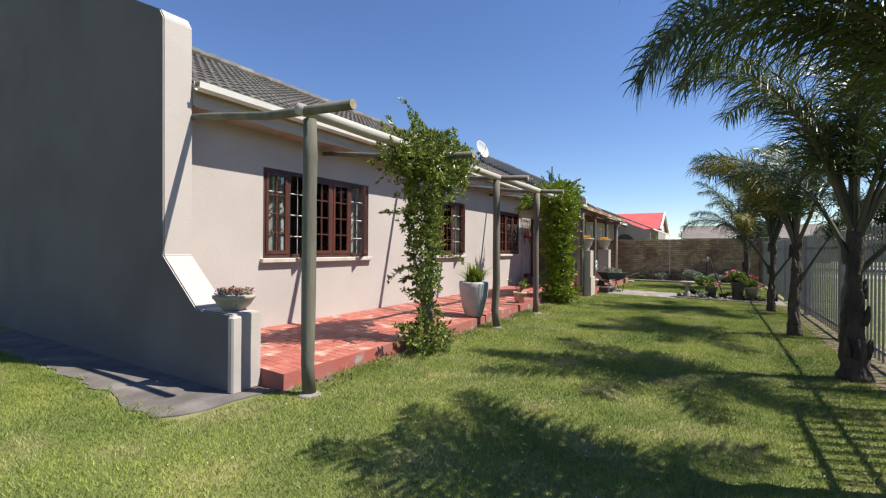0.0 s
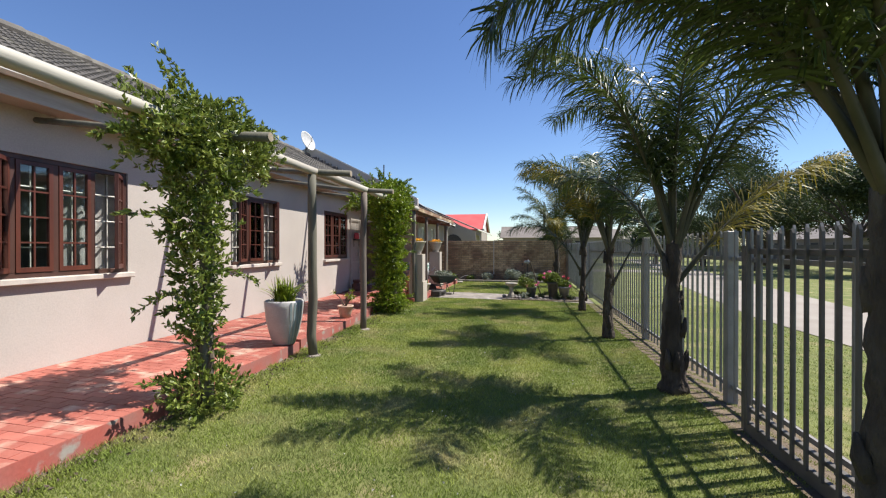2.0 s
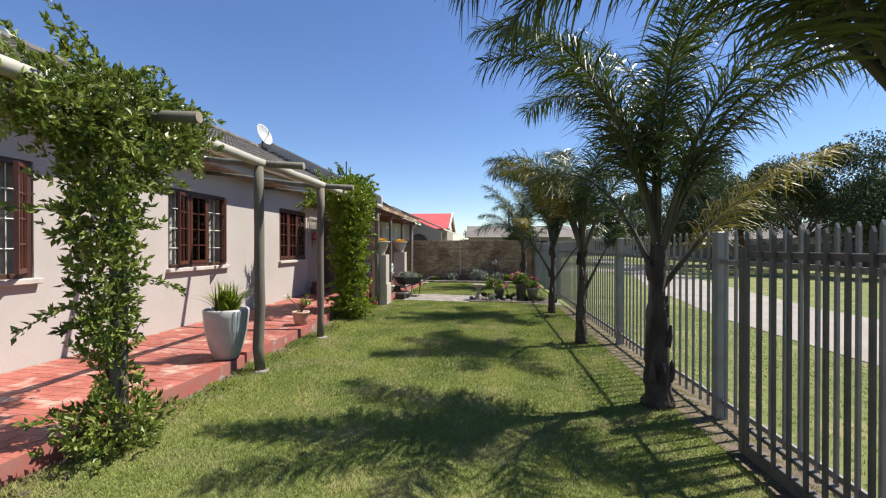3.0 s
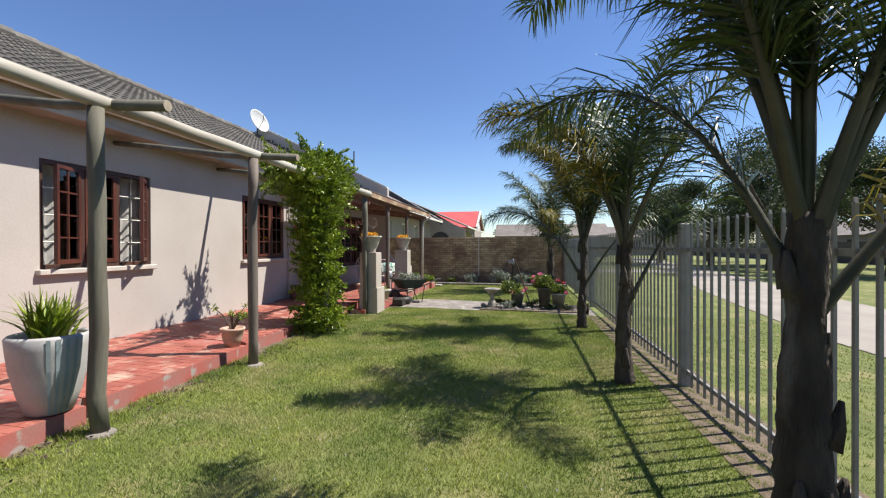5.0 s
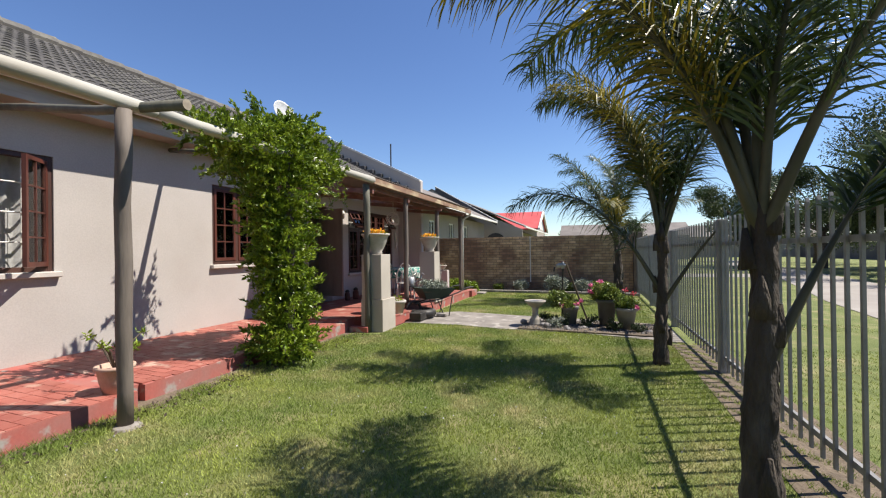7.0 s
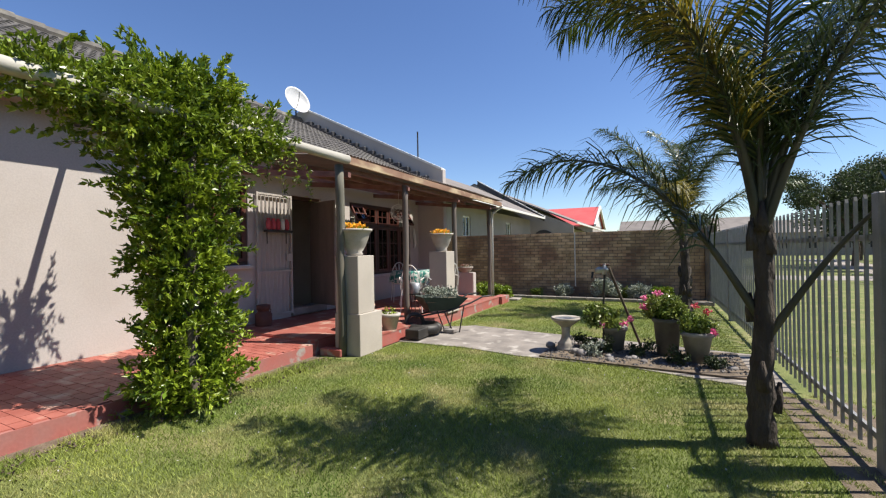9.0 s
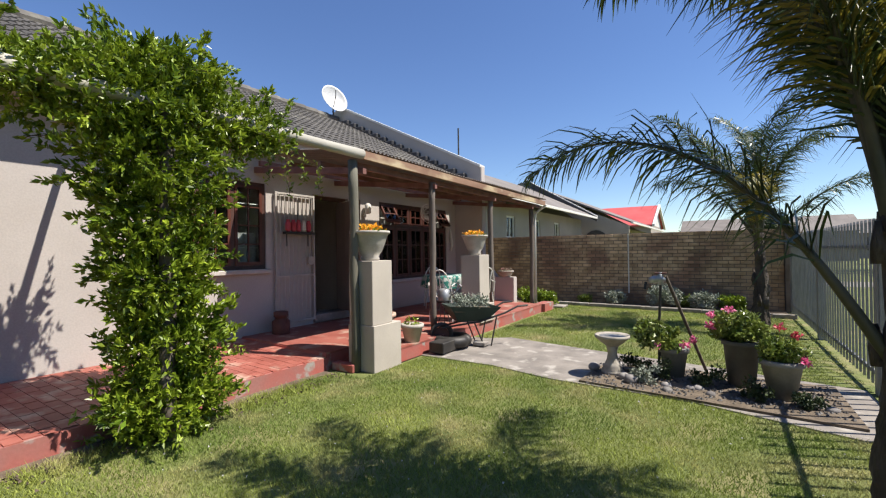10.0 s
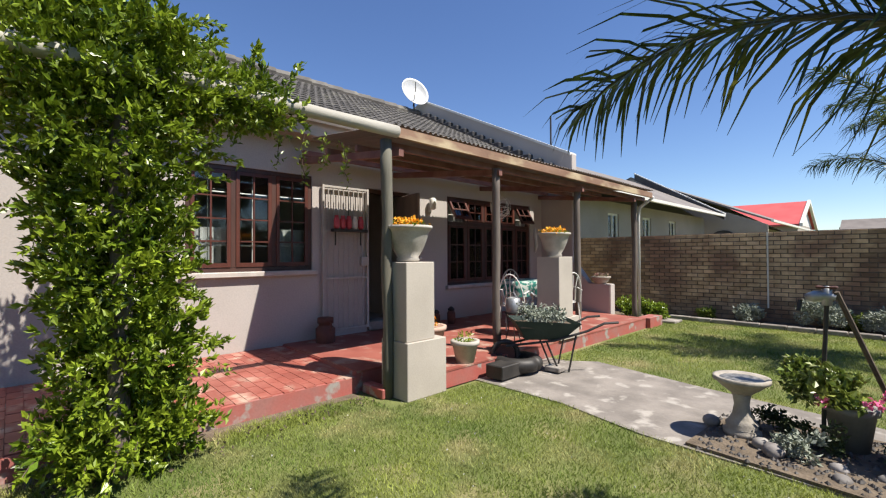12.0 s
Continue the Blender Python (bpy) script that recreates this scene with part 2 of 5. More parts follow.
def empty(name, at, label="", category="", group="", kind=""):
    ob = new(name)
    ob.location = at
    ob.empty_display_size = 0.1
    bpy.context.view_layer.update()
    return tagged(ob, label, category, group, kind)


def under(ob, parent):
    """Makes ob, built in world metres, a child of parent."""
    ob.parent = parent
    ob.matrix_parent_inverse = Matrix.Translation(-parent.location) if parent.parent is None else Matrix.Identity(4)
    return ob


def box(bm, x0, x1, y0, y1, z0, z1, bevel=0.0, m=None):
    r = bmesh.ops.create_cube(bm, size=1.0)
    vs = r["verts"]
    for v in vs:
        v.co = Vector((x0 + (v.co.x + .5) * (x1 - x0), y0 + (v.co.y + .5) * (y1 - y0), z0 + (v.co.z + .5) * (z1 - z0)))
    if m:
        for v in vs:
            v.co = m @ v.co
    if bevel:
        es = {e for v in vs for e in v.link_edges}
        bmesh.ops.bevel(bm, geom=list(es), offset=bevel, segments=1, affect="EDGES")
    return bm


def cyl(bm, p0, p1, r0, r1=None, seg=12, cap=True):
    p0, p1 = Vector(p0), Vector(p1)
    r1 = r0 if r1 is None else r1
    d = (p1 - p0)
    q = d.to_track_quat("Z", "Y")
    rings = []
    for p, r in ((p0, r0), (p1, r1)):
        rings.append([bm.verts.new(p + q @ Vector((r * math.cos(2 * math.pi * i / seg), r * math.sin(2 * math.pi * i / seg), 0))) for i in range(seg)])
    for i in range(seg):
        bm.faces.new((rings[0][i], rings[0][(i + 1) % seg], rings[1][(i + 1) % seg], rings[1][i]))
    if cap:
        bm.faces.new(rings[0][::-1])
        bm.faces.new(rings[1])
    return bm


def tube(bm, pts, rs, seg=8, wob=0.0, rng=None):
    """A pipe along points, with a radius at each."""
    rings, q = [], None
    for i, p in enumerate(pts):
        a, b = Vector(pts[max(i - 1, 0)]), Vector(pts[min(i + 1, len(pts) - 1)])
        d = (b - a).normalized()
        q = d.to_track_quat("Z", "Y") if q is None else (q @ Vector((0, 0, 1))).rotation_difference(d) @ q
        r = rs[i] if isinstance(rs, (list, tuple)) else rs
        ring = []
        for j in range(seg):
            rr = r * (1 + (rng.uniform(-wob, wob) if rng else 0))
            ring.append(bm.verts.new(Vector(p) + q @ Vector((rr * math.cos(2 * math.pi * j / seg), rr * math.sin(2 * math.pi * j / seg), 0))))
        rings.append(ring)
    for a, b in zip(rings, rings[1:]):
        for j in range(seg):
            bm.faces.new((a[j], a[(j + 1) % seg], b[(j + 1) % seg], b[j]))
    bm.faces.new(rings[0][::-1])
    bm.faces.new(rings[-1])
    return bm


def lathe(bm, prof, at=(0, 0, 0), seg=24, sq=0.0):
    """Turns a profile of (radius, height) round the upright through at. sq: how square the plan is."""
    rings = []
    for r, z in prof:
        ring = []
        for j in range(seg):
            a = 2 * math.pi * (j + .5) / seg
            k = 1.0
            if sq:
                k = (1 - sq) + sq / max(abs(math.cos(a)), abs(math.sin(a)))
            ring.append(bm.verts.new((at[0] + r * k * math.cos(a), at[1] + r * k * math.sin(a), at[2] + z)))
        rings.append(ring)
    for a, b in zip(rings, rings[1:]):
        for j in range(seg):
            bm.faces.new((a[j], a[(j + 1) % seg], b[(j + 1) % seg], b[j]))
    bm.faces.new(rings[0][::-1])
    bm.faces.new(rings[-1])
    return bm


def prism(bm, poly, axis, a0, a1):
    """A polygon pushed along an axis. axis 'x': poly is (y, z); 'y': (x, z); 'z': (x, y)."""
    def co(p, a):
        return {"x": (a, p[0], p[1]), "y": (p[0], a, p[1]), "z": (p[0], p[1], a)}[axis]
    lo, hi = [bm.verts.new(co(p, a0)) for p in poly], [bm.verts.new(co(p, a1)) for p in poly]
    n = len(poly)
    bm.faces.new(lo), bm.faces.new(hi)
    for i in range(n):
        bm.faces.new((lo[i], lo[(i + 1) % n], hi[(i + 1) % n], hi[i]))
    bmesh.ops.recalc_face_normals(bm, faces=bm.faces)
    return bm


def raw(name, verts, faces, material, parent=None, label="", kind="", category=""):
    me = bpy.data.meshes.new(name)
    me.from_pydata([tuple(v) for v in verts], [], faces)
    me.materials.append(material)
    ob = new(name, me)
    ob.parent = parent
    return tagged(ob, label=label, kind=kind, category=category)


def leaves(name, spots, size, material, parent=None, label="", seed=1, kind="stuff", wide=0.4, outward=None, category=""):
    """Pointed folded leaves at spots; outward: function giving the way a leaf leans."""
    rng = np.random.default_rng(seed)
    P = np.array(spots, dtype=float)
    n = len(P)
    d = rng.normal(size=(n, 3))
    d[:, 2] += 0.35
    if outward is not None:
        d = d * 0.6 + outward * 1.0
    d /= np.linalg.norm(d, axis=1)[:, None]
    s = np.cross(d, rng.normal(size=(n, 3)))
    s /= np.linalg.norm(s, axis=1)[:, None] + 1e-9
    nn = np.cross(d, s)
    L = size * rng.uniform(0.6, 1.25, n)[:, None]
    W = L * wide
    base = P
    mid = P + d * L * .45
    V = np.stack([base, mid + s * W * .5 + nn * W * .15, P + d * L - nn * L * .15, mid - s * W * .5 + nn * W * .15], axis=1).reshape(-1, 3)
    me = bpy.data.meshes.new(name)
    faces = np.arange(n * 4).reshape(n, 4)
    F = np.concatenate([faces[:, [0, 1, 2]], faces[:, [0, 2, 3]]], axis=0)
    me.from_pydata(V.tolist(), [], F.tolist())
    me.materials.append(material)
    ob = new(name, me)
    ob.parent = parent
    return tagged(ob, label=label, kind=kind, category=category)

rng = random.Random(7)
WX = -4.87          # face of the long front wall


def wp(name, bm, material, parent, label="", kind="", smooth=False):
    """A part whose mesh is in world metres, under a thing that stands elsewhere."""
    return under(part(name, bm, material, None, label, kind, smooth), parent)


# ---- ground ----
def sheet(name, poly, z, material, label, kind="structure", thick=0.0):
    bm = bmesh.new()
    if thick:
        prism(bm, poly, "z", z - thick, z)
    else:
        bm.faces.new([bm.verts.new((x, y, z)) for x, y in poly])
        bmesh.ops.recalc_face_normals(bm, faces=bm.faces)
    return tagged(part(name, bm, material), label=label, kind=kind)


sheet("ground", [(-600, -600), (600, -600), (600, 900), (-600, 900)], 0.0, M_LAWN, "mown green lawn with dry straw-coloured patches")
sheet("pavement", [(-2.56, 13.95), (-2.56, 14.42), (-1.45, 14.40), (-0.67, 14.2), (0.7, 14.12), (2.15, 13.7), (2.15, 15.3), (0.6, 15.65), (-0.63, 15.85), (-1.98, 16.15), (-2.3, 15.9), (-2.56, 15.9)], 0.012, M_CONC, "worn grey concrete garden path", thick=0.06)
g = random.Random(12)
rim = [(-9.0 + .12 * i, 1.97 - .03 * math.sin(i * .9) + g.uniform(-.035, .035) - max(0, i - 38) * .014) for i in range(47)]
sheet("pavement", rim + [(-3.25, 1.86), (-3.13, 2.0), (-3.06, 2.2), (-3.08, 2.45), (-3.0, 2.9), (-3.3, 2.7), (-9.0, 2.62)], 0.012, M_APRON, "worn dark concrete apron at the foot of the gable wall", thick=0.05)
sheet("road", [(5.2, -30), (8.4, -30), (8.4, 14), (9.4, 20), (11.6, 32), (15.5, 60), (12.5, 60), (9.5, 33), (6.4, 20), (5.2, 12)], 0.012, M_ROAD, "pale concrete access lane beyond the fence")
sheet("pavement", [(-9, 30), (9.3, 30), (9.3, 33), (-9, 33)], 0.008, M_ROAD, "pale paving of the neighbouring yard")
sheet("ground_bed", [(-2.75, 20.95), (2.15, 20.55), (2.15, 21.62), (-4.8, 21.62), (-4.6, 20.1), (-2.75, 20.1)], 0.02, M_SOIL, "bare brown soil of the flower bed", thick=0.05)
sheet("ground_bed", [(-0.35, 14.22), (1.9, 14.0), (1.9, 15.2), (0.2, 15.25), (-0.3, 14.95)], 0.034, M_SOIL, "bare soil and pebbles round the pots", thick=0.02)
# soil colour along the fence stands in for the shadow on the grass
sheet("ground_strip", [(1.95, -6), (2.55, -6), (2.55, 13.6), (1.95, 13.6)], 0.006, M_SOIL, "soil-coloured strip standing in for shaded grass under the fence")
bm = bmesh.new()
for i in range(12):
    x = -2.7 + i * 0.41
    box(bm, x, x + 0.4, 20.93 - (x + 2.7) * 0.08 - 0.07, 20.93 - (x + 2.7) * 0.08 + 0.05, 0, 0.085, 0.012, Matrix.Translation((0, rng.uniform(-.015, .015), 0)))
tagged(part("kerb", bm, M_CONC), label="low grey concrete edging of the flower bed", kind="structure")
bm = box(bmesh.new(), -2.85, -2.35, 20.15, 20.6, 0.0, 0.05, 0.01)
tagged(part("paving_slab", bm, M_CONC), label="square grey paving slab lying in the grass", category="paving slab")

# ---- house ----
Y0, Y1 = 2.55, 19.5
house = empty("house", (-9, 11, 0), "long low plastered house with dark tiled roof and brown windows", "house")


def wall_with_holes(name, x0, x1, ya, yb, za, zb, holes, material, parent, label):
    """A wall along y with rectangular holes (y0, y1, z0, z1)."""
    ys = sorted({ya, yb, *[h[0] for h in holes], *[h[1] for h in holes]})
    zs = sorted({za, zb, *[h[2] for h in holes], *[h[3] for h in holes]})
    bm = bmesh.new()
    for face_x in (x0, x1):
        grid = {}
        for i, y in enumerate(ys):
            for j, z in enumerate(zs):
                grid[i, j] = bm.verts.new((face_x, y, z))
        for i in range(len(ys) - 1):
            for j in range(len(zs) - 1):
                cy, cz = (ys[i] + ys[i + 1]) / 2, (zs[j] + zs[j + 1]) / 2
                if not any(h[0] < cy < h[1] and h[2] < cz < h[3] for h in holes):
                    bm.faces.new((grid[i, j], grid[i + 1, j], grid[i + 1, j + 1], grid[i, j + 1]))
    for h in [(ya, yb, za, zb), *holes]:
        for (y, z), (v, w) in (((h[0], h[2]), (h[1], h[2])), ((h[1], h[2]), (h[1], h[3])), ((h[1], h[3]), (h[0], h[3])), ((h[0], h[3]), (h[0], h[2]))):
            a = [bm.verts.new(c) for c in ((x0, y, z), (x1, y, z), (x1, v, w), (x0, v, w))]
            bm.faces.new(a)
    bmesh.ops.remove_doubles(bm, verts=bm.verts, dist=1e-5)
    bmesh.ops.recalc_face_normals(bm, faces=bm.faces)
    return tagged(wp(name, bm, material, parent, label), kind="structure")


W1, W2, W3, W5, DOOR = (4.05, 6.27, 1.21, 2.50), (8.35, 9.90, 1.21, 2.50), (12.10, 13.66, 1.21, 2.50), (16.28, 18.84, 0.86, 2.46), (14.56, 15.40, 0.28, 2.43)
wall_with_holes("wall_front", WX - 0.24, WX, Y0 + .31, 19.3, 0.0, 3.0, [W1, W2, W3, W5, DOOR], M_PLASTER, house, "warm grey plastered front wall")
bm = bmesh.new()
box(bm, -13.1, -12.9, Y0 + .22, 19.3, 0, 3.0)
tagged(wp("wall_back", bm, M_ROOM, house), kind="structure")
for a in (7.3, 11.0, 14.2, 15.7):
    bm = box(bmesh.new(), -9.0, WX - .24, a, a + .12, 0.1, 3.0)
    tagged(wp("wall_inner", bm, M_ROOM, house), kind="structure")
tagged(wp("wall_inner", box(bmesh.new(), -9.12, -9.0, Y0 + .22, 19.3, 0.1, 3.0), M_ROOM, house), kind="structure")
tagged(wp("floor", box(bmesh.new(), -12.9, WX - .24, Y0 + .22, 19.3, 0.05, 0.3), M_ROOM, house), kind="structure")
tagged(wp("ceiling", box(bmesh.new(), -12.9, WX - .24, Y0 + .22, 19.3, 2.8, 2.9), M_ROOM, house), kind="structure")

# roof: eave at x -4.3, ridge at x -9
EX, EZ, RX, RZ = -4.50, 3.22, -9.0, 5.50
slope = (RZ - EZ) / (EX - RX)


def gable_profile(up, low_x, low_z):
    """Outline (x, z) of a wing wall: low step, slant, tall part, rake, ridge and back slope."""
    return [(-3.27, 0.0), (-3.27, low_z), (-3.86, low_z + .005), (low_x, 1.27), (low_x - .03, 3.84), (low_x - .10, 3.92 + .02), (RX, RZ + up), (-13.4, 3.4 + up), (-13.4, 0.0)]


def wing(name, y0, y1, prof, label):
    bm = prism(bmesh.new(), prof, "y", y0, y1)
    bmesh.ops.bevel(bm, geom=[e for e in bm.edges], offset=0.012, segments=2, affect="EDGES")
    return tagged(wp(name, bm, M_GABLE, house, label), kind="structure")


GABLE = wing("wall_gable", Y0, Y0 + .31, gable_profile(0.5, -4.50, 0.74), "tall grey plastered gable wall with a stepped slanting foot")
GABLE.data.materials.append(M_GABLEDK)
for f in GABLE.data.polygons:      # the outer face takes a darker grey, its shade put into the colour
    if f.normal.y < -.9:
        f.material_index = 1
wing("wall_party", 19.3, 19.5, [(-3.27, 0.0), (-3.27, .80), (-3.75, .80), (-4.10, 1.27), (-4.10, 3.56), (RX, RZ + .45), (-13.4, 3.8), (-13.4, 0.0)], "plastered party wall with a raked parapet and stepped foot")
bm = bmesh.new()     # pilaster at the low end of the gable wall
box(bm, -3.31, -3.23, Y0 - .025, Y0 + .08, 0, .72, .015)
tagged(wp("buttress", bm, M_GABLE, house, "narrow plastered corner pier"), kind="structure")
bm = prism(bmesh.new(), [(-4.12, 3.54), (-4.12, 3.60), (RX - .02, RZ + .51), (RX - .02, RZ + .455)], "y", 19.27, 19.53)
wp("coping", bm, M_WHITE, house, "pale painted coping of the parapet")
# roof deck, underside, fascia, gutter
bm = prism(bmesh.new(), [(EX + .02, EZ - .06), (EX + .02, EZ - .02), (RX, RZ - .02), (-13.6, 3.2), (-13.6, 3.1), (RX, RZ - .12)], "y", Y0 + .31, 19.3)
tagged(wp("roof_deck", bm, M_SOFFIT, house), kind="structure")
bm = box(bmesh.new(), EX - .03, EX - .005, Y0 + .336, 19.29, EZ - .26, EZ - .05)
wp("fascia", bm, M_FASCIA, house, "weathered brown fascia board")
bm = bmesh.new()     # half-round gutter
sec = [(EX, EZ + .02), (EX + .004, EZ - .05), (EX + .03, EZ - .09), (EX + .08, EZ - .10), (EX + .12, EZ - .07), (EX + .13, EZ + .0), (EX + .122, EZ + .0), (EX + .11, EZ - .062), (EX + .078, EZ - .088), (EX + .035, EZ - .08), (EX + .012, EZ - .045), (EX + .01, EZ + .02)]
prism(bm, sec, "y", Y0 + .312, 19.28)
wp("gutter", bm, M_WHITE, house, "cream metal roof gutter")
bm = box(bmesh.new(), WX + .01, EX - .004, Y0 + .312, Y0 + .335, EZ - .25, EZ - .03)
wp("eave_end", bm, M_FASCIA, house, "weathered brown board closing the eaves")
bm = box(bmesh.new(), WX + .002, EX - .035, Y0 + .335, 19.29, EZ - .245, EZ - .225)
wp("soffit", bm, M_SOFFIT, house, "brown boarded eaves soffit")

# windows


def window(index, spec, cols, rows, opened=(), transom=None, tops=(), two_red=()):
    """A wooden casement window. opened: lights that stand ajar; tops: top lights that tilt out."""
    y0, y1, z0, z1 = spec
    win = new("window_%d" % index)
    tagged(win, "brown wooden casement window with small panes in the plastered wall", kind="structure")
    fx0, fx1 = WX - .10, WX - .02
    bm = bmesh.new()
    t = .055
    box(bm, fx0, fx1, y0, y0 + t, z0, z1, .004), box(bm, fx0, fx1, y1 - t, y1, z0, z1, .004)
    box(bm, fx0 + .001, fx1 - .001, y0 + t, y1 - t, z0, z0 + t, .004), box(bm, fx0 + .001, fx1 - .001, y0 + t, y1 - t, z1 - t, z1, .004)
    w = (y1 - y0 - t) / cols
    for i in range(1, cols):
        yc = y0 + t / 2 + w * i
        box(bm, fx0 + .002, fx1 + .002, yc - .03, yc + .03, z0 + t, z1 - t, .004)
    if transom:
        for i in range(cols):
            box(bm, fx0 + .003, fx1 + .003, y0 + t / 2 + w * i + .03, y0 + t / 2 + w * (i + 1) - .03, transom - .03, transom + .03)
    part("window_frame", bm, M_WOODDK, win)
    bm = box(bmesh.new(), WX - .02, WX + .07, y0 - .05, y1 + .05, z0 - .065, z0 - .002, .008)
    part("window_sill", bm, M_SILL, win, "painted plaster window sill")

    def leaf(a, b, c, d, nx, nz, angle, top):
        """One sash; it hinges at its far side, or at its top."""
        sw, sh = b - a, d - c
        bm, gl, ba = bmesh.new(), bmesh.new(), bmesh.new()
        s = .042
        box(bm, -.02, .02, 0, s, 0, sh), box(bm, -.02, .02, sw - s, sw, 0, sh)
        box(bm, -.019, .019, s, sw - s, 0, s + .01), box(bm, -.019, .019, s, sw - s, sh - s, sh)
        box(gl, -.002, .002, s, sw - s, s, sh - s)
        if top:
            m = Matrix.Translation((WX - .03, a, d)) @ Matrix.Rotation(-radians(angle), 4, "Y") @ Matrix.Translation((0, 0, -sh))
        else:
            m = Matrix.Translation((WX - .03, b, c)) @ Matrix.Rotation(-radians(angle), 4, "Z") @ Matrix.Translation((0, -sw, 0))
            m = Matrix.Translation((WX - .03, b, c)) @ Matrix.Rotation(radians(angle), 4, "Z") @ Matrix.Translation((0, -sw, 0))
        sash = part("casement", bm, M_WOODRED, win, "open red-brown window sash" if angle else "")
        sash.matrix_local = m
        for i in range(1, nx):
            yy = s + (sw - 2 * s) * i / nx
            part("glazing_bar", box(bmesh.new(), -.012, .012, yy - .009, yy + .009, s, sh - s), M_WOODRED, sash)
        for j in range(1, nz):
            zz = s + (sh - 2 * s) * j / nz
            part("glazing_bar", box(bmesh.new(), -.011, .0115, s, sw - s, zz - .009, zz + .009), M_WOODRED, sash)
        g = part("pane", gl, M_GLASS, sash)
        g.visible_shadow = False

    for i in range(cols):
        a, b = y0 + t / 2 + w * i + .032, y0 + t / 2 + w * (i + 1) - .032
        if i == 0:
            a = y0 + t + .003
        if i == cols - 1:
            b = y1 - t - .003
        if transom:
            leaf(a, b, z0 + t + .003, transom - .033, 2, rows - 2, 0, False)
            leaf(a, b, transom + .033, z1 - t - .003, 2, 2, 28 if i in tops else 0, True)
        else:
            leaf(a, b, z0 + t + .003, z1 - t - .003, 2, rows, opened.get(i, 0) if opened else 0, False)
    bm = bmesh.new()      # burglar bars behind the sashes
    for j in range(1, rows):
        zz = z0 + (z1 - z0) * j / rows
        cyl(bm, (WX - .064, y0 + .03, zz), (WX - .064, y1 - .03, zz), .009, seg=6)
    for i in range(1, cols * 2):
        yy = y0 + (y1 - y0) * i / (cols * 2)
        cyl(bm, (WX - .08, yy, z0), (WX - .08, yy, z1), .006, seg=6)
    part("burglar_bar", bm, M_BAR, win, "cream steel burglar bars")
    bm = bmesh.new()      # curtain
    n = int((y1 - y0) / .03)
    for a, b in ((0, int(n * .3)), (int(n * .68), n)) if index < 4 else ((0, n),):
        row, bm = [], bmesh.new()
        for i in range(a, b + 1):
            yy, xx = y0 + (y1 - y0) * i / n, fx0 - .12 + .025 * math.sin(i * 1.3)
            top = z1 + .02 if index != 3 else z0 + .55
            row.append((bm.verts.new((xx, yy, z0 - .02)), bm.verts.new((xx, yy, top))))
        for p, q in zip(row, row[1:]):
            bm.faces.new((p[0], q[0], q[1], p[1]))
        part("curtain", bm, M_CURTAIN, win, "pale lace curtain behind the window", smooth=True)
    return win


window(1, W1, 5, 4, {1: 38, 4: 38})
window(2, W2, 3, 4, {0: 20, 2: 38})
window(3, W3, 3, 4)
window(4, W5, 5, 5, transom=1.98, tops=(0, 4))

# door opening, half-open leaf, threshold
door = new("door_1")
tagged(door, "brown wooden entrance door standing ajar in its dark frame", kind="structure")
y0, y1, z0, z1 = DOOR
bm = bmesh.new()
box(bm, WX - .16, WX - .06, y0, y0 + .06, .32, z1), box(bm, WX - .16, WX - .06, y1 - .06, y1, .32, z1), box(bm, WX - .159, WX - .061, y0 + .06, y1 - .06, z1 - .06, z1)
part("door_frame", bm, M_WOODDK, door)
bm = bmesh.new()
m = Matrix.Translation((WX - .2, y1 - .07, .4)) @ Matrix.Rotation(radians(78), 4, "Z")
box(bm, -.04, 0, -.74, 0, 0, 1.96, .006, m)
for a, b in ((.12, .9), (1.02, 1.84)):
    box(bm, 0.001, .012, -.62, -.12, a, b, .004, m)
part("door_leaf", bm, M_DOOR, door, "faded brown panelled door leaf")
bm = cyl(bmesh.new(), m @ Vector((.0, -.66, .95)), m @ Vector((.07, -.66, .95)), .02)
part("door_handle", bm, M_BAR, door, "metal door knob")
bm = box(bmesh.new(), WX - .24, WX + .06, y0 + .0, y1 + .05, .27, .40, .01)
part("door_step", bm, M_CONC, door, "worn concrete threshold")

# ---- terrace ----
terrace = empty("terrace", (-3.9, 9, 0), "low red-painted terrace along the house with worn edges", "terrace", kind="structure")
bm = bmesh.new()
SECT = [(2.86, 7.22, -2.95), (7.36, 9.46, -3.0), (9.62, 13.24, -3.12)]
NOTCH = [(7.22, 7.36, -3.15), (9.46, 9.62, -3.2)]
ZT, ZE = 0.235, 0.165
for ya, yb, xe in SECT + NOTCH:
    prism(bm, [(WX, 0), (WX, ZT - .006), (xe + .0, ZE - .006), (xe + .0, 0)], "y", ya, yb)
wp("terrace_body", bm, M_REDEDGE, terrace, "worn red-painted terrace edge")
bm = bmesh.new()
prism(bm, [(WX, 0), (WX, .24), (-2.58, .18), (-2.58, 0)], "y", 13.93, 19.29)
prism(bm, [(WX, 0), (WX, .24), (-3.15, .20), (-3.15, 0)], "y", 13.24, 13.93)
wp("terrace_body", bm, M_REDEDGE, terrace, "worn red-painted patio edge")
bm = bmesh.new()
prism(bm, [(WX, .232), (WX, .252), (-2.575, .192), (-2.575, .172)], "y", 13.935, 19.285)
prism(bm, [(WX, .23), (WX, .2525), (-3.145, .2125), (-3.145, .19)], "y", 13.25, 13.934)
wp("patio_screed", bm, M_RED, terrace, "smooth red-painted patio floor")
g = random.Random(41)
edge = [(-2.86 + g.uniform(-.05, .08) - .02 * (y0_ / 3), y0_) for y0_ in [2.8 + .17 * i for i in range(62)]]
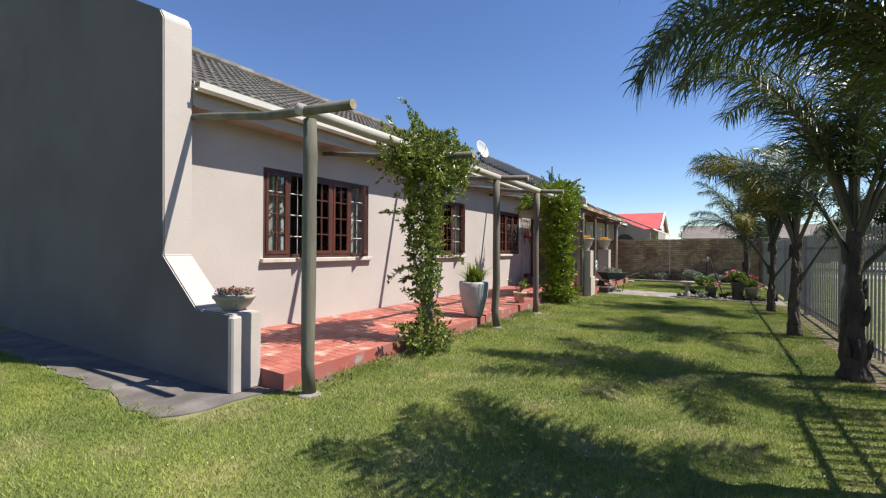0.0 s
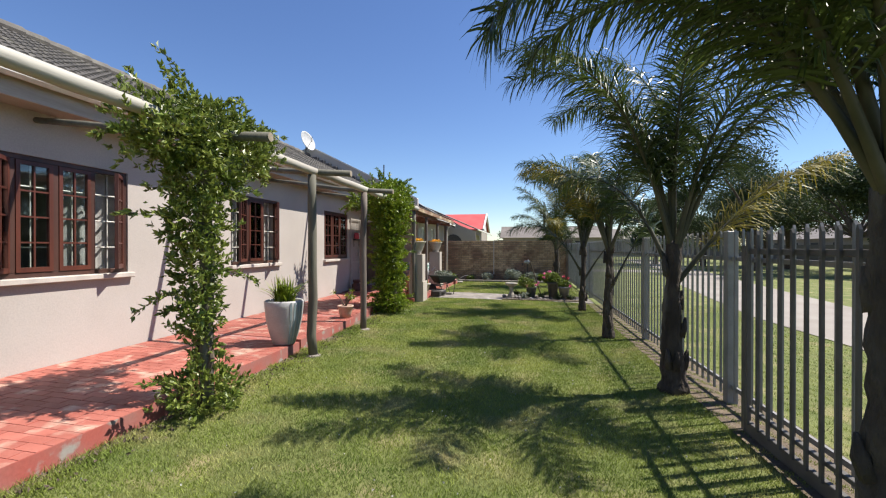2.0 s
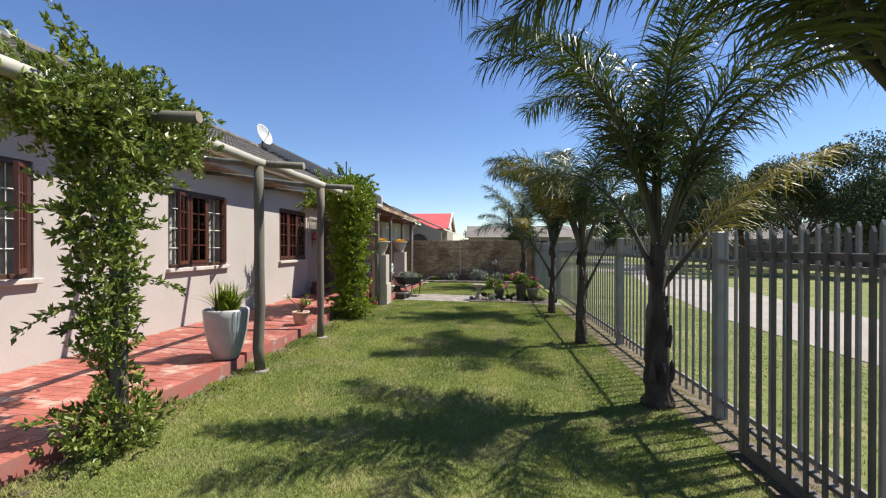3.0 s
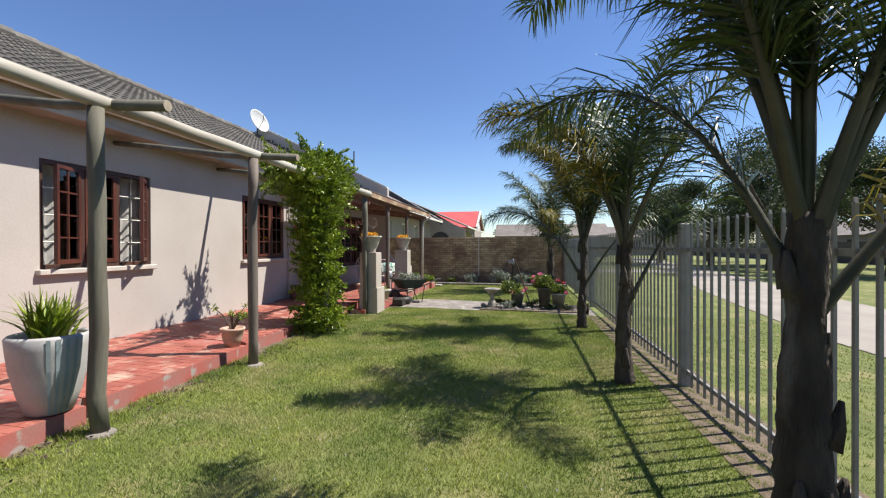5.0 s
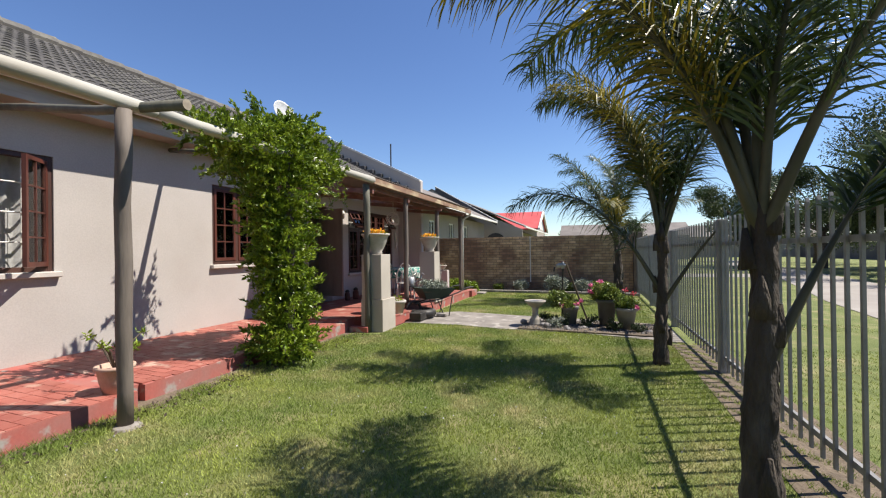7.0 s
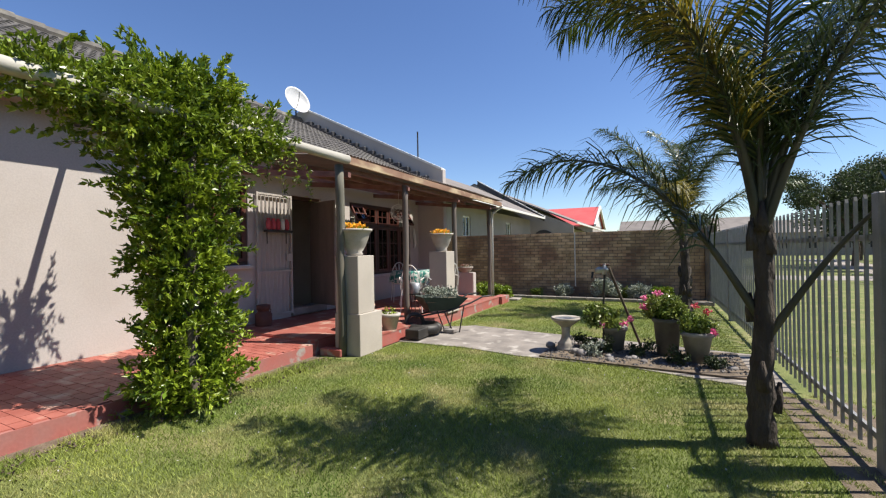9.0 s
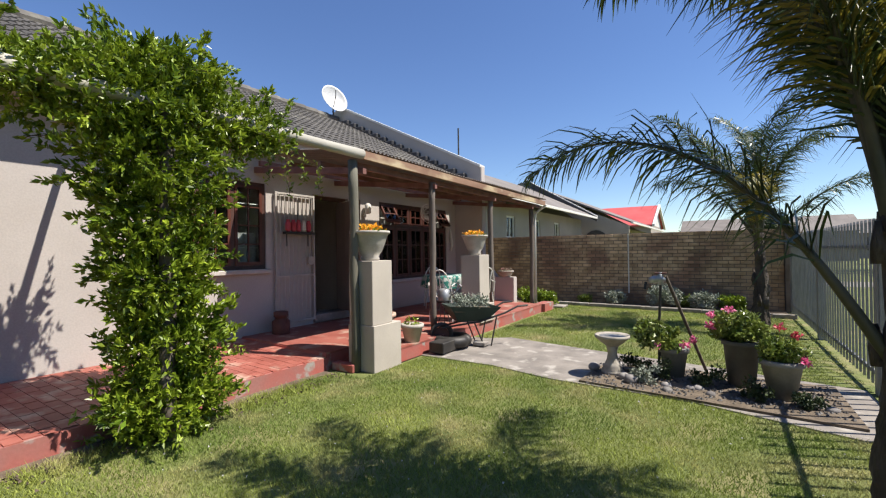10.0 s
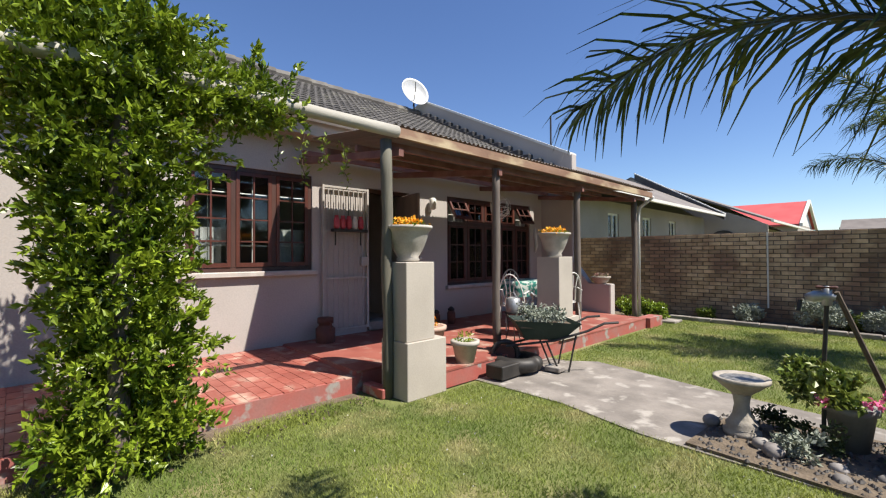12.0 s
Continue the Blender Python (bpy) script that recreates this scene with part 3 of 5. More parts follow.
sheet("ground_strip", [(-3.3, 13.2), (-3.3, 2.8)] + edge, .006, M_SOIL, "strip of bare soil and dry litter along the terrace")
bm = bmesh.new()
prism(bm, [(-2.75, 0.0), (-2.75, .19), (-2.50, .19), (-2.50, 0)], "y", 19.295, 19.9)
box(bm, -3.1, -2.75, 13.28, 13.4, 0, .1, .01)
wp("terrace_step", bm, M_REDEDGE, terrace, "small red-painted step")

# ---- pergola ----
pergola = empty("pergola", (-2.68, 8, 0), "long rustic pole pergola along the house wall", "pergola")
PB = 2.60
POSTS = [(-2.67, 2.92, .062, M_POLE), (-2.70, 5.0, .06, M_POLE), (-2.68, 7.085, .06, M_POLE), (-2.68, 9.12, .058, M_POLE2), (-2.70, 11.2, .06, M_POLE2), (-2.78, 13.36, .055, M_POLE),
         (-2.80, 15.1, .05, M_POLE2), (-2.85, 17.25, .05, M_POLE2), (-3.0, 19.82, .055, M_POLE2)]
for i, (x, y, r, m) in enumerate(POSTS):
    bm = bmesh.new()
    top = PB - .05 if i < 6 else 2.5
    pr = random.Random(i)
    zs = [0.0, .3, .8, 1.3, 1.8, 2.2, top]
    base = .0 if i < 6 or i == 8 else .2
    tube(bm, [(x + pr.uniform(-.012, .012), y + pr.uniform(-.012, .012), base + (top - base) * z / top) for z in zs], [r * pr.uniform(.94, 1.08) for _ in zs], 14)
    wp("post", bm, m, pergola, "round weathered timber post", smooth=True)
    if i in (0, 2, 3):
        bm = lathe(bmesh.new(), [(.11, 0), (.10, .015), (.06, .025)], (x + .02, y, 0), 10)
        tagged(part("concrete_footing", bm, M_CONC), label="rough concrete footing round a pergola post", category="footing", group="post footings")
segs = [(2.80, 5.2), (5.21, 7.3), (7.31, 9.4), (9.41, 11.4), (11.41, 13.42)]
for i, (a, b) in enumerate(segs):
    pr = random.Random(20 + i)
    bm = bmesh.new()
    n = 5
    tube(bm, [(-2.69 + (i % 2) * .008 + pr.uniform(-.006, .006), a + (b - a) * k / n, PB + .02 - .008 * (i % 2) + pr.uniform(-.006, .006)) for k in range(n + 1)], [.058 * pr.uniform(.94, 1.06) for _ in range(n + 1)], 14)
    wp("rail", bm, M_BEAM, pergola, "silvery peeling horizontal pole", smooth=True)
for i, y in enumerate((2.84, 5.1, 7.2, 9.25, 11.3)):
    bm = bmesh.new()
    out = (-2.06, -2.1, -2.15, -2.15, -2.62)[i]
    tube(bm, [(out, y, PB - .03), (-3.2, y + .02, PB + .05), (-4.2, y + .03, PB + .20), (WX + .03, y + .04, PB + .28)], [.045, .042, .036, .032], 14)
    wp("cross_pole", bm, M_POLE, pergola, "round cross pole with a sawn end", smooth=True)
    wp("pole_end", cyl(bmesh.new(), (out, y, PB - .03), (out + .004, y, PB - .03), .043, seg=14), M_CUT, pergola, "pale sawn pole end")
# porch roof over the entrance: timber fascia, purlins, corrugated sheets
porch = empty("porch_roof", (-3.6, 16.5, 2.5), "low lean-to porch roof of old corrugated sheet on brown timber", "porch roof")
bm = prism(bmesh.new(), [(13.42, 2.565), (13.42, 2.665), (19.9, 2.63), (19.9, 2.53)], "x", -2.70, -2.66)
wp("fascia_beam", bm, M_TIMBER, porch, "orange-brown peeling timber fascia beam")
for k, (x, z) in enumerate(((-2.85, 2.52), (-3.45, 2.60), (-4.1, 2.68), (-4.7, 2.76))):
    bm = box(bmesh.new(), x - .025, x + .025, 13.44, 19.28 if x < -3.2 else 19.95, z - .04, z + .035, .004)
    wp("purlin", bm, M_PURLIN, porch, "dark red-brown painted purlin")
for y in (13.5, 15.1, 17.2, 19.2):
    bm = prism(bmesh.new(), [(-2.72, 2.40), (-2.72, 2.475), (WX, 2.725), (WX, 2.64)], "y", y - .03, y + .03)
    wp("rafter", bm, M_PURLIN, porch, "dark red-brown painted rafter")
nv = 6 * 65
V, F = [], []
for j in range(nv + 1):
    y = 13.38 + (19.98 - 13.38) * j / nv
    h = .012 * math.sin(2 * math.pi * (y / .076))
    V += [(-2.665, y, 2.685 + h - .02 * math.sin(y * 1.7) * .3), (min(-4.3, WX + .5), y, 2.88 + h)]
    if j:
        F.append((2 * j - 2, 2 * j, 2 * j + 1, 2 * j - 1))
sh = under(raw("corrugated_sheet", V, F, M_GREYROOF, None, "old dull corrugated roof sheeting"), porch)

bm = tube(bmesh.new(), [(-2.66, 19.95, 2.56), (-2.72, 19.95, 2.50), (-2.92, 19.93, 2.36), (-2.95, 19.92, 2.2), (-2.95, 19.92, 0)], .03, 10)
dp = empty("downpipe", (-2.95, 19.92, 0), "cream metal downpipe running down a porch post", "downpipe")
wp("pipe", bm, M_WHITE, dp, smooth=True)

# pillars
def pillar(x0, x1, ya, yb, z0, zt, step):
    p = empty("pillar", ((x0 + x1) / 2, (ya + yb) / 2, z0), "square plastered garden pillar on a wider plinth beside the terrace", "pillar", "entrance pillars")
    wp("plinth", box(bmesh.new(), x0, x1 + .005, ya, yb + .14, z0, step, .006), M_PIER, p)
    wp("shaft", box(bmesh.new(), x0 + .01, x1 - .02, ya + .01, yb, step, zt, .006), M_PIER, p)
    return p


pillar(-2.93, -2.52, 13.40, 13.78, 0.0, 1.335, .56)
pillar(-2.95, -2.55, 16.20, 16.58, .19, 1.37, .5)


def flowers(name, spots, material, parent, seed, size=.035, label=""):
    return leaves(name, spots, size, material, parent, label, seed, wide=.9)


def blob(rg, c, r, n, flat=1.0, shell=.5):
    out = []
    for _ in range(n):
        v = Vector([rg.gauss(0, 1) for _ in range(3)]).normalized() * (shell + (1 - shell) * rg.random() ** .5)
        out.append((c[0] + v.x * r, c[1] + v.y * r, max(c[2] + v.z * r * flat, c[2] - r * .3)))
    return out


def urn(at, s):
    u = empty("urn_planter", at, "pale concrete urn planter with orange flowers standing on a pillar", "flower pot", "pillar urns")
    prof = [(.10, 0), (.12, .02), (.105, .05), (.15, .12), (.19, .22), (.215, .30), (.235, .33), (.25, .335), (.25, .365), (.22, .365), (.20, .31)]
    part("bowl", lathe(bmesh.new(), [(r * s, z * s) for r, z in prof], seg=28), M_URN, u, smooth=True)
    part("soil", lathe(bmesh.new(), [(.2 * s, .3 * s), (.2 * s, .32 * s)], seg=16), M_SOIL, u)
    rg = random.Random(3)
    flowers("blooms", [(rg.gauss(0, .08), rg.gauss(0, .08), .36 * s + rg.uniform(0, .08)) for _ in range(260)], M_ORANGE, u, 3, .035, "dense orange flower heads")
    leaves("foliage", [(rg.gauss(0, .08), rg.gauss(0, .08), .33 * s + rg.uniform(0, .06)) for _ in range(150)], .05, M_LEAF, u, "small green leaves", 4)
    return u


urn((-2.73, 13.59, 1.335), 1.0)
urn((-2.75, 16.38, 1.37), .95)

# ---- security gate at the door, and what hangs there ----
sg = empty("security_gate", (WX + .05, 14.18, .3), "open cream steel security gate folded back against the wall", "security gate")
bm = bmesh.new()
ga, gb, gz0, gz1 = 13.80, 14.54, .33, 2.40
for y in (ga, gb):
    box(bm, WX + .03, WX + .06, y - .015, y + .015, gz0, gz1)
for z in (gz0 + .02, gz0 + .75, gz1 - .65, gz1 - .02):
    box(bm, WX + .032, WX + .058, ga + .015, gb - .015, z - .015, z + .015)
wp("gate_frame", bm, M_GATE, sg)
for i in range(1, 9):
    y = ga + (gb - ga) * i / 9
    wp("bar", cyl(bmesh.new(), (WX + .045, y, gz0 + .03), (WX + .045, y, gz1 - .03), .008, seg=6), M_GATE, sg)
wp("lock_box", box(bmesh.new(), WX + .03, WX + .065, gb - .12, gb - .02, 1.25, 1.38), M_GATE, sg)
ph = empty("hanging_planter", (WX + .12, 14.17, 1.7), "narrow dark hanging shelf with red ornaments on the security gate", "wall planter")
wp("shelf", box(bmesh.new(), WX + .075, WX + .16, 13.9, 14.48, 1.74, 1.78, .004), M_DARK, ph)
bm = bmesh.new()
for y in (13.98, 14.4):
    cyl(bm, (WX + .07, y, 1.75), (WX + .07, y, 1.55), .01, seg=6)
cyl(bm, (WX + .09, 14.18, 1.78), (WX + .09, 14.18, 2.3), .006, seg=6)
wp("hook", bm, M_DARK, ph)
for i in range(5):
    y = 13.97 + .1 * i
    wp("ornament", lathe(bmesh.new(), [(.02, 0), (.042, .03), (.042, .13), (.025, .17), (.03, .19)], (WX + .12, y, 1.78), 12), M_REDP if i != 3 else M_BAR, ph, "glossy red pot")
# wall lamp
wl = empty("wall_lamp", (WX, 15.85, 2.2), "pale outdoor wall lamp beside the door", "wall lamp")
part("back_plate", box(bmesh.new(), 0, .02, -.04, .04, -.06, .1, .004), M_WHITE, wl)
part("shade", lathe(bmesh.new(), [(.03, -.02), (.055, .0), (.06, .15), (.03, .18)], (.09, 0, 0), 14), M_WHITE, wl, smooth=True)
# house number plaques: a column of small painted tiles, unreadable
pq = empty("wall_plaque", (WX, 15.62, 1.7), "narrow painted wall plaque with small dark figures", "wall plaque")
part("board", box(bmesh.new(), 0, .015, -.05, .05, -.25, .3, .003), M_CURTAIN, pq)
for z in (-.18, -.02, .14):
    part("figure", box(bmesh.new(), .015, .02, -.03, .03, z, z + .09), M_DARK, pq)
wb = empty("wall_hanging", (WX, 19.0, 1.7), "pale carved bird ornament hung on the wall", "wall ornament")
part("ornament_body", tube(bmesh.new(), [(.03, 0, -.25), (.05, .03, -.1), (.05, -.02, .1), (.03, .0, .3)], [.015, .035, .04, .012], 8), M_WHITE, wb, smooth=True)


# ---- pots and small things on the terrace ----
def zfloor(x):
    return .17 + (.245 - .17) * (x + 3.0) / (WX + 3.0)


vase = empty("vase_planter", (-3.09, 7.05, .168), "tall pale grey vase planter with strappy green leaves", "flower pot")
prof = [(.13, 0), (.15, .01), (.20, .16), (.245, .36), (.262, .52), (.268, .60), (.25, .62), (.232, .60), (.225, .5)]
part("vase", lathe(bmesh.new(), prof, seg=32), M_VASE, vase, smooth=True)
for k in range(4):
    bm = bmesh.new()
    vs = []
    for r, z in prof[1:6]:
        a0 = -.75 + k * .22
        for a in (a0, a0 + .1):
            vs.append(bm.verts.new(((r + .003) * math.cos(a), (r + .003) * math.sin(a), z)))
    for i in range(4):
        bm.faces.new((vs[2 * i], vs[2 * i + 1], vs[2 * i + 3], vs[2 * i + 2]))
    part("stripe", bm, M_STRIPE, vase, "blue-grey glazed stripe")
part("soil", lathe(bmesh.new(), [(.225, .54), (.225, .56)], seg=20), M_SOIL, vase)
rg = random.Random(5)
V, F = [], []
for _ in range(170):
    a, t, L = rg.uniform(0, 6.28), rg.uniform(.1, 1.0), rg.uniform(.28, .48)
    b = Vector((rg.uniform(-.1, .1), rg.uniform(-.1, .1), .55))
    d, s = Vector((math.cos(a), math.sin(a), 0)), Vector((-math.sin(a), math.cos(a), 0)) * .018
    i0 = len(V)
    for k in range(5):
        u = k / 4
        p = b + d * (L * t * u * (.5 + .5 * u)) + Vector((0, 0, L * (u - .42 * t * u * u)))
        w = s * (1 - u * .9)
        V += [p - w, p + w]
        if k:
            F.append((i0 + 2 * k - 2, i0 + 2 * k - 1, i0 + 2 * k + 1, i0 + 2 * k))
raw("strap_leaves", V, F, M_LEAF, vase, "arching strap-shaped green leaves")

sp = empty("small_pot", (-3.14, 9.36, .17), "small pale pot with a bare woody succulent on the terrace edge", "flower pot")
part("pot", lathe(bmesh.new(), [(.09, 0), (.12, .1), (.135, .2), (.155, .21), (.155, .24), (.13, .24), (.12, .2)], seg=24), M_TERRA, sp, "weathered pinkish terracotta pot", smooth=True)
bm = bmesh.new()
tips = []
for _ in range(9):
    a, L = rg.uniform(0, 6.28), rg.uniform(.15, .3)
    p = [(0, 0, .2), (math.cos(a) * L * .4, math.sin(a) * L * .4, .2 + L * .7), (math.cos(a) * L * .75, math.sin(a) * L * .75, .2 + L)]
    tube(bm, p, [.012, .009, .005], 6)
    tips += blob(rg, p[-1], .04, 16)
part("stem", bm, M_STEM, sp)
leaves("leaf", tips, .05, M_LEAF, sp, "few small green leaves", 6)


def bowl(at, label):
    b = empty("bowl_planter", at, label, "flower pot", "stone bowls")
    part("bowl", lathe(bmesh.new(), [(.10, 0), (.11, .015), (.15, .05), (.185, .11), (.20, .12), (.20, .145), (.17, .145)], seg=24), M_STONE, b, smooth=True)
    g = random.Random(11)
    spots = []
    for _ in range(14):
        a, r = g.uniform(0, 6.28), g.uniform(0, .14)
        spots += blob(g, (math.cos(a) * r, math.sin(a) * r, .17), .05, 45)
    leaves("succulent", spots, .03, M_SUCC, b, "grey-green and reddish succulent rosettes", 12, wide=.6)
    return b


bowl((-3.53, 2.74, .745), "shallow stone bowl of succulents standing on the low garden wall")
bowl((-3.52, 19.4, .80), "shallow stone bowl of succulents standing on the low end wall")
jug = empty("milk_can", (-4.62, 13.72, .24), "rusty brown metal milk can standing on the terrace by the gate", "milk can")
part("can", lathe(bmesh.new(), [(.12, 0), (.128, .01), (.128, .19), (.085, .225), (.085, .25), (.105, .26), (.105, .33), (.09, .335)], seg=20), M_RUST, jug, smooth=True)
part("handle", tube(bmesh.new(), [(.09, 0, .30), (.16, 0, .26), (.125, 0, .16)], .008, 6), M_RUST, jug)
for x, y, s in ((-4.6, 15.75, .8), (-4.55, 16.05, .9)):
    j = empty("lidded_jar", (x, y, .24), "small dark brown lidded metal jar on the patio floor", "jar", "patio jars")
    part("jar", lathe(bmesh.new(), [(.07 * s, 0), (.08 * s, .1 * s), (.08 * s, .2 * s), (.05 * s, .25 * s)], seg=16), M_RUST, j, smooth=True)
    part("lid", lathe(bmesh.new(), [(.065 * s, .25 * s), (.065 * s, .28 * s), (.02 * s, .32 * s)], seg=16), M_DARK, j, smooth=True)


def round_pot(name, at, r0, r1, h, material, label, sq=0.0, rim=.03):
    p = empty(name, at, label, "flower pot")
    part("pot", lathe(bmesh.new(), [(r0, 0), (r1 * .97, h - .05), (r1 + rim * .5, h - .045), (r1 + rim * .5, h), (r1 - .03, h), (r1 - .04, h - .06)], seg=28 if not sq else 4, sq=0), material, p, smooth=not sq)
    part("soil", lathe(bmesh.new(), [(r1 - .03, h - .06), (r1 - .03, h - .04)], seg=16), M_SOIL, p)
    return p


def bush(parent, c, r, n, size, material, seed, flat=.8, name="foliage", label=""):
    g = random.Random(seed)
    spots = []
    for _ in range(max(4, n // 60)):
        a, b, q = g.uniform(0, 6.28), g.uniform(-.3, 1), g.random() ** .4
        cc = (c[0] + math.cos(a) * r * q * .75, c[1] + math.sin(a) * r * q * .75, c[2] + b * r * flat * .8)
        spots += blob(g, cc, r * g.uniform(.2, .38), 60)
    return leaves(name, spots, size, material, parent, label, seed, wide=.55)


# geraniums in pots beside the path
p = round_pot("geranium_pot", (.50, 14.92, .03), .10, .142, .31, M_POT, "grey tapered planter with a loose pink geranium among pebbles")
bush(p, (-.14, 0, .36), .27, 1500, .06, M_LEAF2, 31)
g = random.Random(4)
for k, c in enumerate(((-.14, -.2, .34), (.2, -.1, .42), (.13, -.18, .37))):
    flowers("bloom", blob(g, c, .04, 34, shell=.3), M_PINK, p, 40 + k, .035, "pink flower head")
p = round_pot("geranium_pot", (1.12, 14.86, .03), .12, .16, .46, M_POTDK, "tall dark grey pot overflowing with green geranium and pink flowers")
bush(p, (-.03, 0, .52), .27, 2400, .06, M_LEAF2, 32)
for k, c in enumerate(((-.26, -.12, .6), (-.26, -.16, .72), (-.1, -.2, .78))):
    flowers("bloom", blob(g, c, .04, 34, shell=.3), M_PINK, p, 50 + k, .035, "pink flower head")
p = round_pot("geranium_pot", (1.42, 14.55, .03), .10, .162, .36, M_POT, "broad grey planter with a straggling red-flowered geranium")
bush(p, (0, 0, .39), .20, 1300, .055, M_LEAF2, 33)
for k, c in enumerate(((.1, -.1, .6), (.16, -.12, .38), (.0, .1, .64))):
    flowers("bloom", blob(g, c, .035, 30, shell=.3), M_REDP if k != 1 else M_PINK, p, 60 + k, .035, "red flower head")
p = round_pot("small_pot", (-2.68, 14.38, .19), .10, .15, .25, M_URN, "small pale round pot beside the pillar")
leaves("seedlings", blob(g, (0, 0, .24), .10, 120), .05, M_LEAF, p, "few green seedlings", 7)
p = round_pot("patio_pot", (-3.05, 14.15, .21), .14, .20, .38, M_TERRA, "weathered terracotta pot with orange flowers on the patio")
flowers("blooms", blob(g, (0, 0, .40), .12, 120), M_ORANGE, p, 8, .03, "orange flowers")

# bird bath
bb = empty("bird_bath", (-.10, 14.70, .025), "weathered stone bird bath on a turned pedestal with debris", "bird bath")
bb.scale = (.84, .84, .87)
part("pedestal", lathe(bmesh.new(), [(.15, 0), (.15, .04), (.12, .06), (.13, .10), (.10, .13), (.075, .18), (.06, .26), (.07, .33), (.08, .36)], seg=24), M_STONE, bb, smooth=True)
part("basin", lathe(bmesh.new(), [(.08, .36), (.16, .42), (.21, .465), (.225, .47), (.225, .505), (.20, .505), (.15, .475), (.03, .46)], seg=32), M_STONE, bb, smooth=True)
part("debris", lathe(bmesh.new(), [(.17, .482), (.17, .49)], seg=20), M_WATER, bb, "dark water and white grit")

# old hand pump on a post with a leaning brace
pump = empty("hand_pump", (.36, 14.86, .03), "old iron hand pump on a post with a dark brace", "water pump")
part("post", tube(bmesh.new(), [(0, 0, 0), (.01, 0, .6), (.03, 0, 1.05)], .014, 8), M_DARK, pump)
part("brace", tube(bmesh.new(), [(.08, .0, 1.1), (.44, .42, .0)], .017, 8), M_STEM, pump, "dark brown leaning pipe brace")
bm = bmesh.new()
tube(bm, [(-.09, 0, 1.05), (-.04, 0, 1.06), (.03, 0, 1.07), (.08, 0, 1.06)], [.025, .042, .035, .02], 14)
cyl(bm, (.03, 0, 1.0), (.03, 0, 1.14), .03)
part("pump_head", bm, M_GALV, pump, "dull grey iron pump head", smooth=True)
part("cap", box(bmesh.new(), -.03, .09, -.03, .03, 1.12, 1.14, .006), M_RUST, pump)
part("handle", tube(bmesh.new(), [(-.12, 0, 1.03), (-.13, -.02, .95)], .014, 8), M_DARK, pump)

# pebbles and stones
rg = random.Random(17)
for k in range(26):
    x, y = rg.uniform(-.25, 1.75), rg.uniform(14.25, 15.05)
    s = rg.uniform(.025, .06)
    if math.hypot(x - .5, y - 14.92) < .2 or math.hypot(x - 1.14, y - 14.86) < .25 or math.hypot(x - 1.5, y - 14.6) < .23 or math.hypot(x + .1, y - 14.76) < .24:
        continue
    bm = bmesh.new()
    bmesh.ops.create_icosphere(bm, subdivisions=2, radius=s)
    for v in bm.verts:
        v.co *= 1 + .25 * noise.noise(v.co * 14 + Vector((k, 0, 0)))
        v.co.z *= .65
    st = part("stone", bm, M_GRANITE, smooth=True)
    st.location = (x, y, .02 + s * .3)
    tagged(st, "grey rounded garden stone among the pots", "stone", "garden stones")
for k, (x, y, s) in enumerate(((-.32, 14.74, .065), (.06, 14.5, .06), (.14, 14.4, .07))):
    bm = bmesh.new()
    bmesh.ops.create_icosphere(bm, subdivisions=2, radius=s)
    for v in bm.verts:
        v.co *= 1 + .25 * noise.noise(v.co * 12 + Vector((k, 5, 0)))
        v.co.z *= .7
    st = part("stone", bm, M_GRANITE, smooth=True)
    st.location = (x, y, .025 + s * .6)
    tagged(st, "larger grey stone beside the bird bath", "stone", "garden stones")
V, F = [], []
for _ in range(900):
    x, y, s = rg.uniform(-.3, 1.85), rg.uniform(14.15, 15.15), rg.uniform(.006, .022)
    i = len(V)
    V += [(x - s, y, .036), (x, y - s, .036), (x + s, y, .036), (x, y + s, .036), (x, y, .036 + s)]
    F += [(i, i + 1, i + 4), (i + 1, i + 2, i + 4), (i + 2, i + 3, i + 4), (i + 3, i, i + 4)]
raw("pebbles", V, F, M_GRANITE, None, "loose grey and white pebbles round the pots", "stuff", "gravel")
# low dark plant clumps by the pump
clump = empty("ground_plant", (.25, 14.5, .03), "low dark trailing plant among the stones", "plant")
bush(clump, (0, 0, .04), .2, 500, .04, M_LAV, 71, .6)
for k, (x, y, r) in enumerate(((.30, 14.72, .2), (.78, 14.62, .22), (.05, 14.95, .16), (1.25, 14.42, .17), (1.6, 14.35, .14))):
    b = empty("ground_plant", (x, y, .03), "low dark green plant growing among the stones and pots", "plant", "plants among the stones")
    bush(b, (0, 0, .05), r, 520, .04, M_TREE, 310 + k, .7)

# ---- wheelbarrow ----
wbw = empty("wheelbarrow", (-2.30, 15.36, .17), "old green wheelbarrow planted with grey foliage standing by the patio", "wheelbarrow")


def W(*c):
    return Vector(c)


top = [(-.42, -.28, .50), (.42, -.33, .46), (.42, .33, .46), (-.42, .28, .50)]
bot = [(-.26, -.17, .24), (.22, -.2, .24), (.22, .2, .24), (-.26, .17, .24)]
bm = bmesh.new()
tv, bv = [bm.verts.new(c) for c in top], [bm.verts.new(c) for c in bot]
bm.faces.new(bv)
for i in range(4):
    bm.faces.new((tv[i], tv[(i + 1) % 4], bv[(i + 1) % 4], bv[i]))
bmesh.ops.solidify(bm, geom=bm.faces[:], thickness=.012)
TRAY = part("tray", bm, M_BARROW, wbw)
part("soil", box(bmesh.new(), -.34, .36, -.25, .25, .40, .43), M_SOIL, wbw)
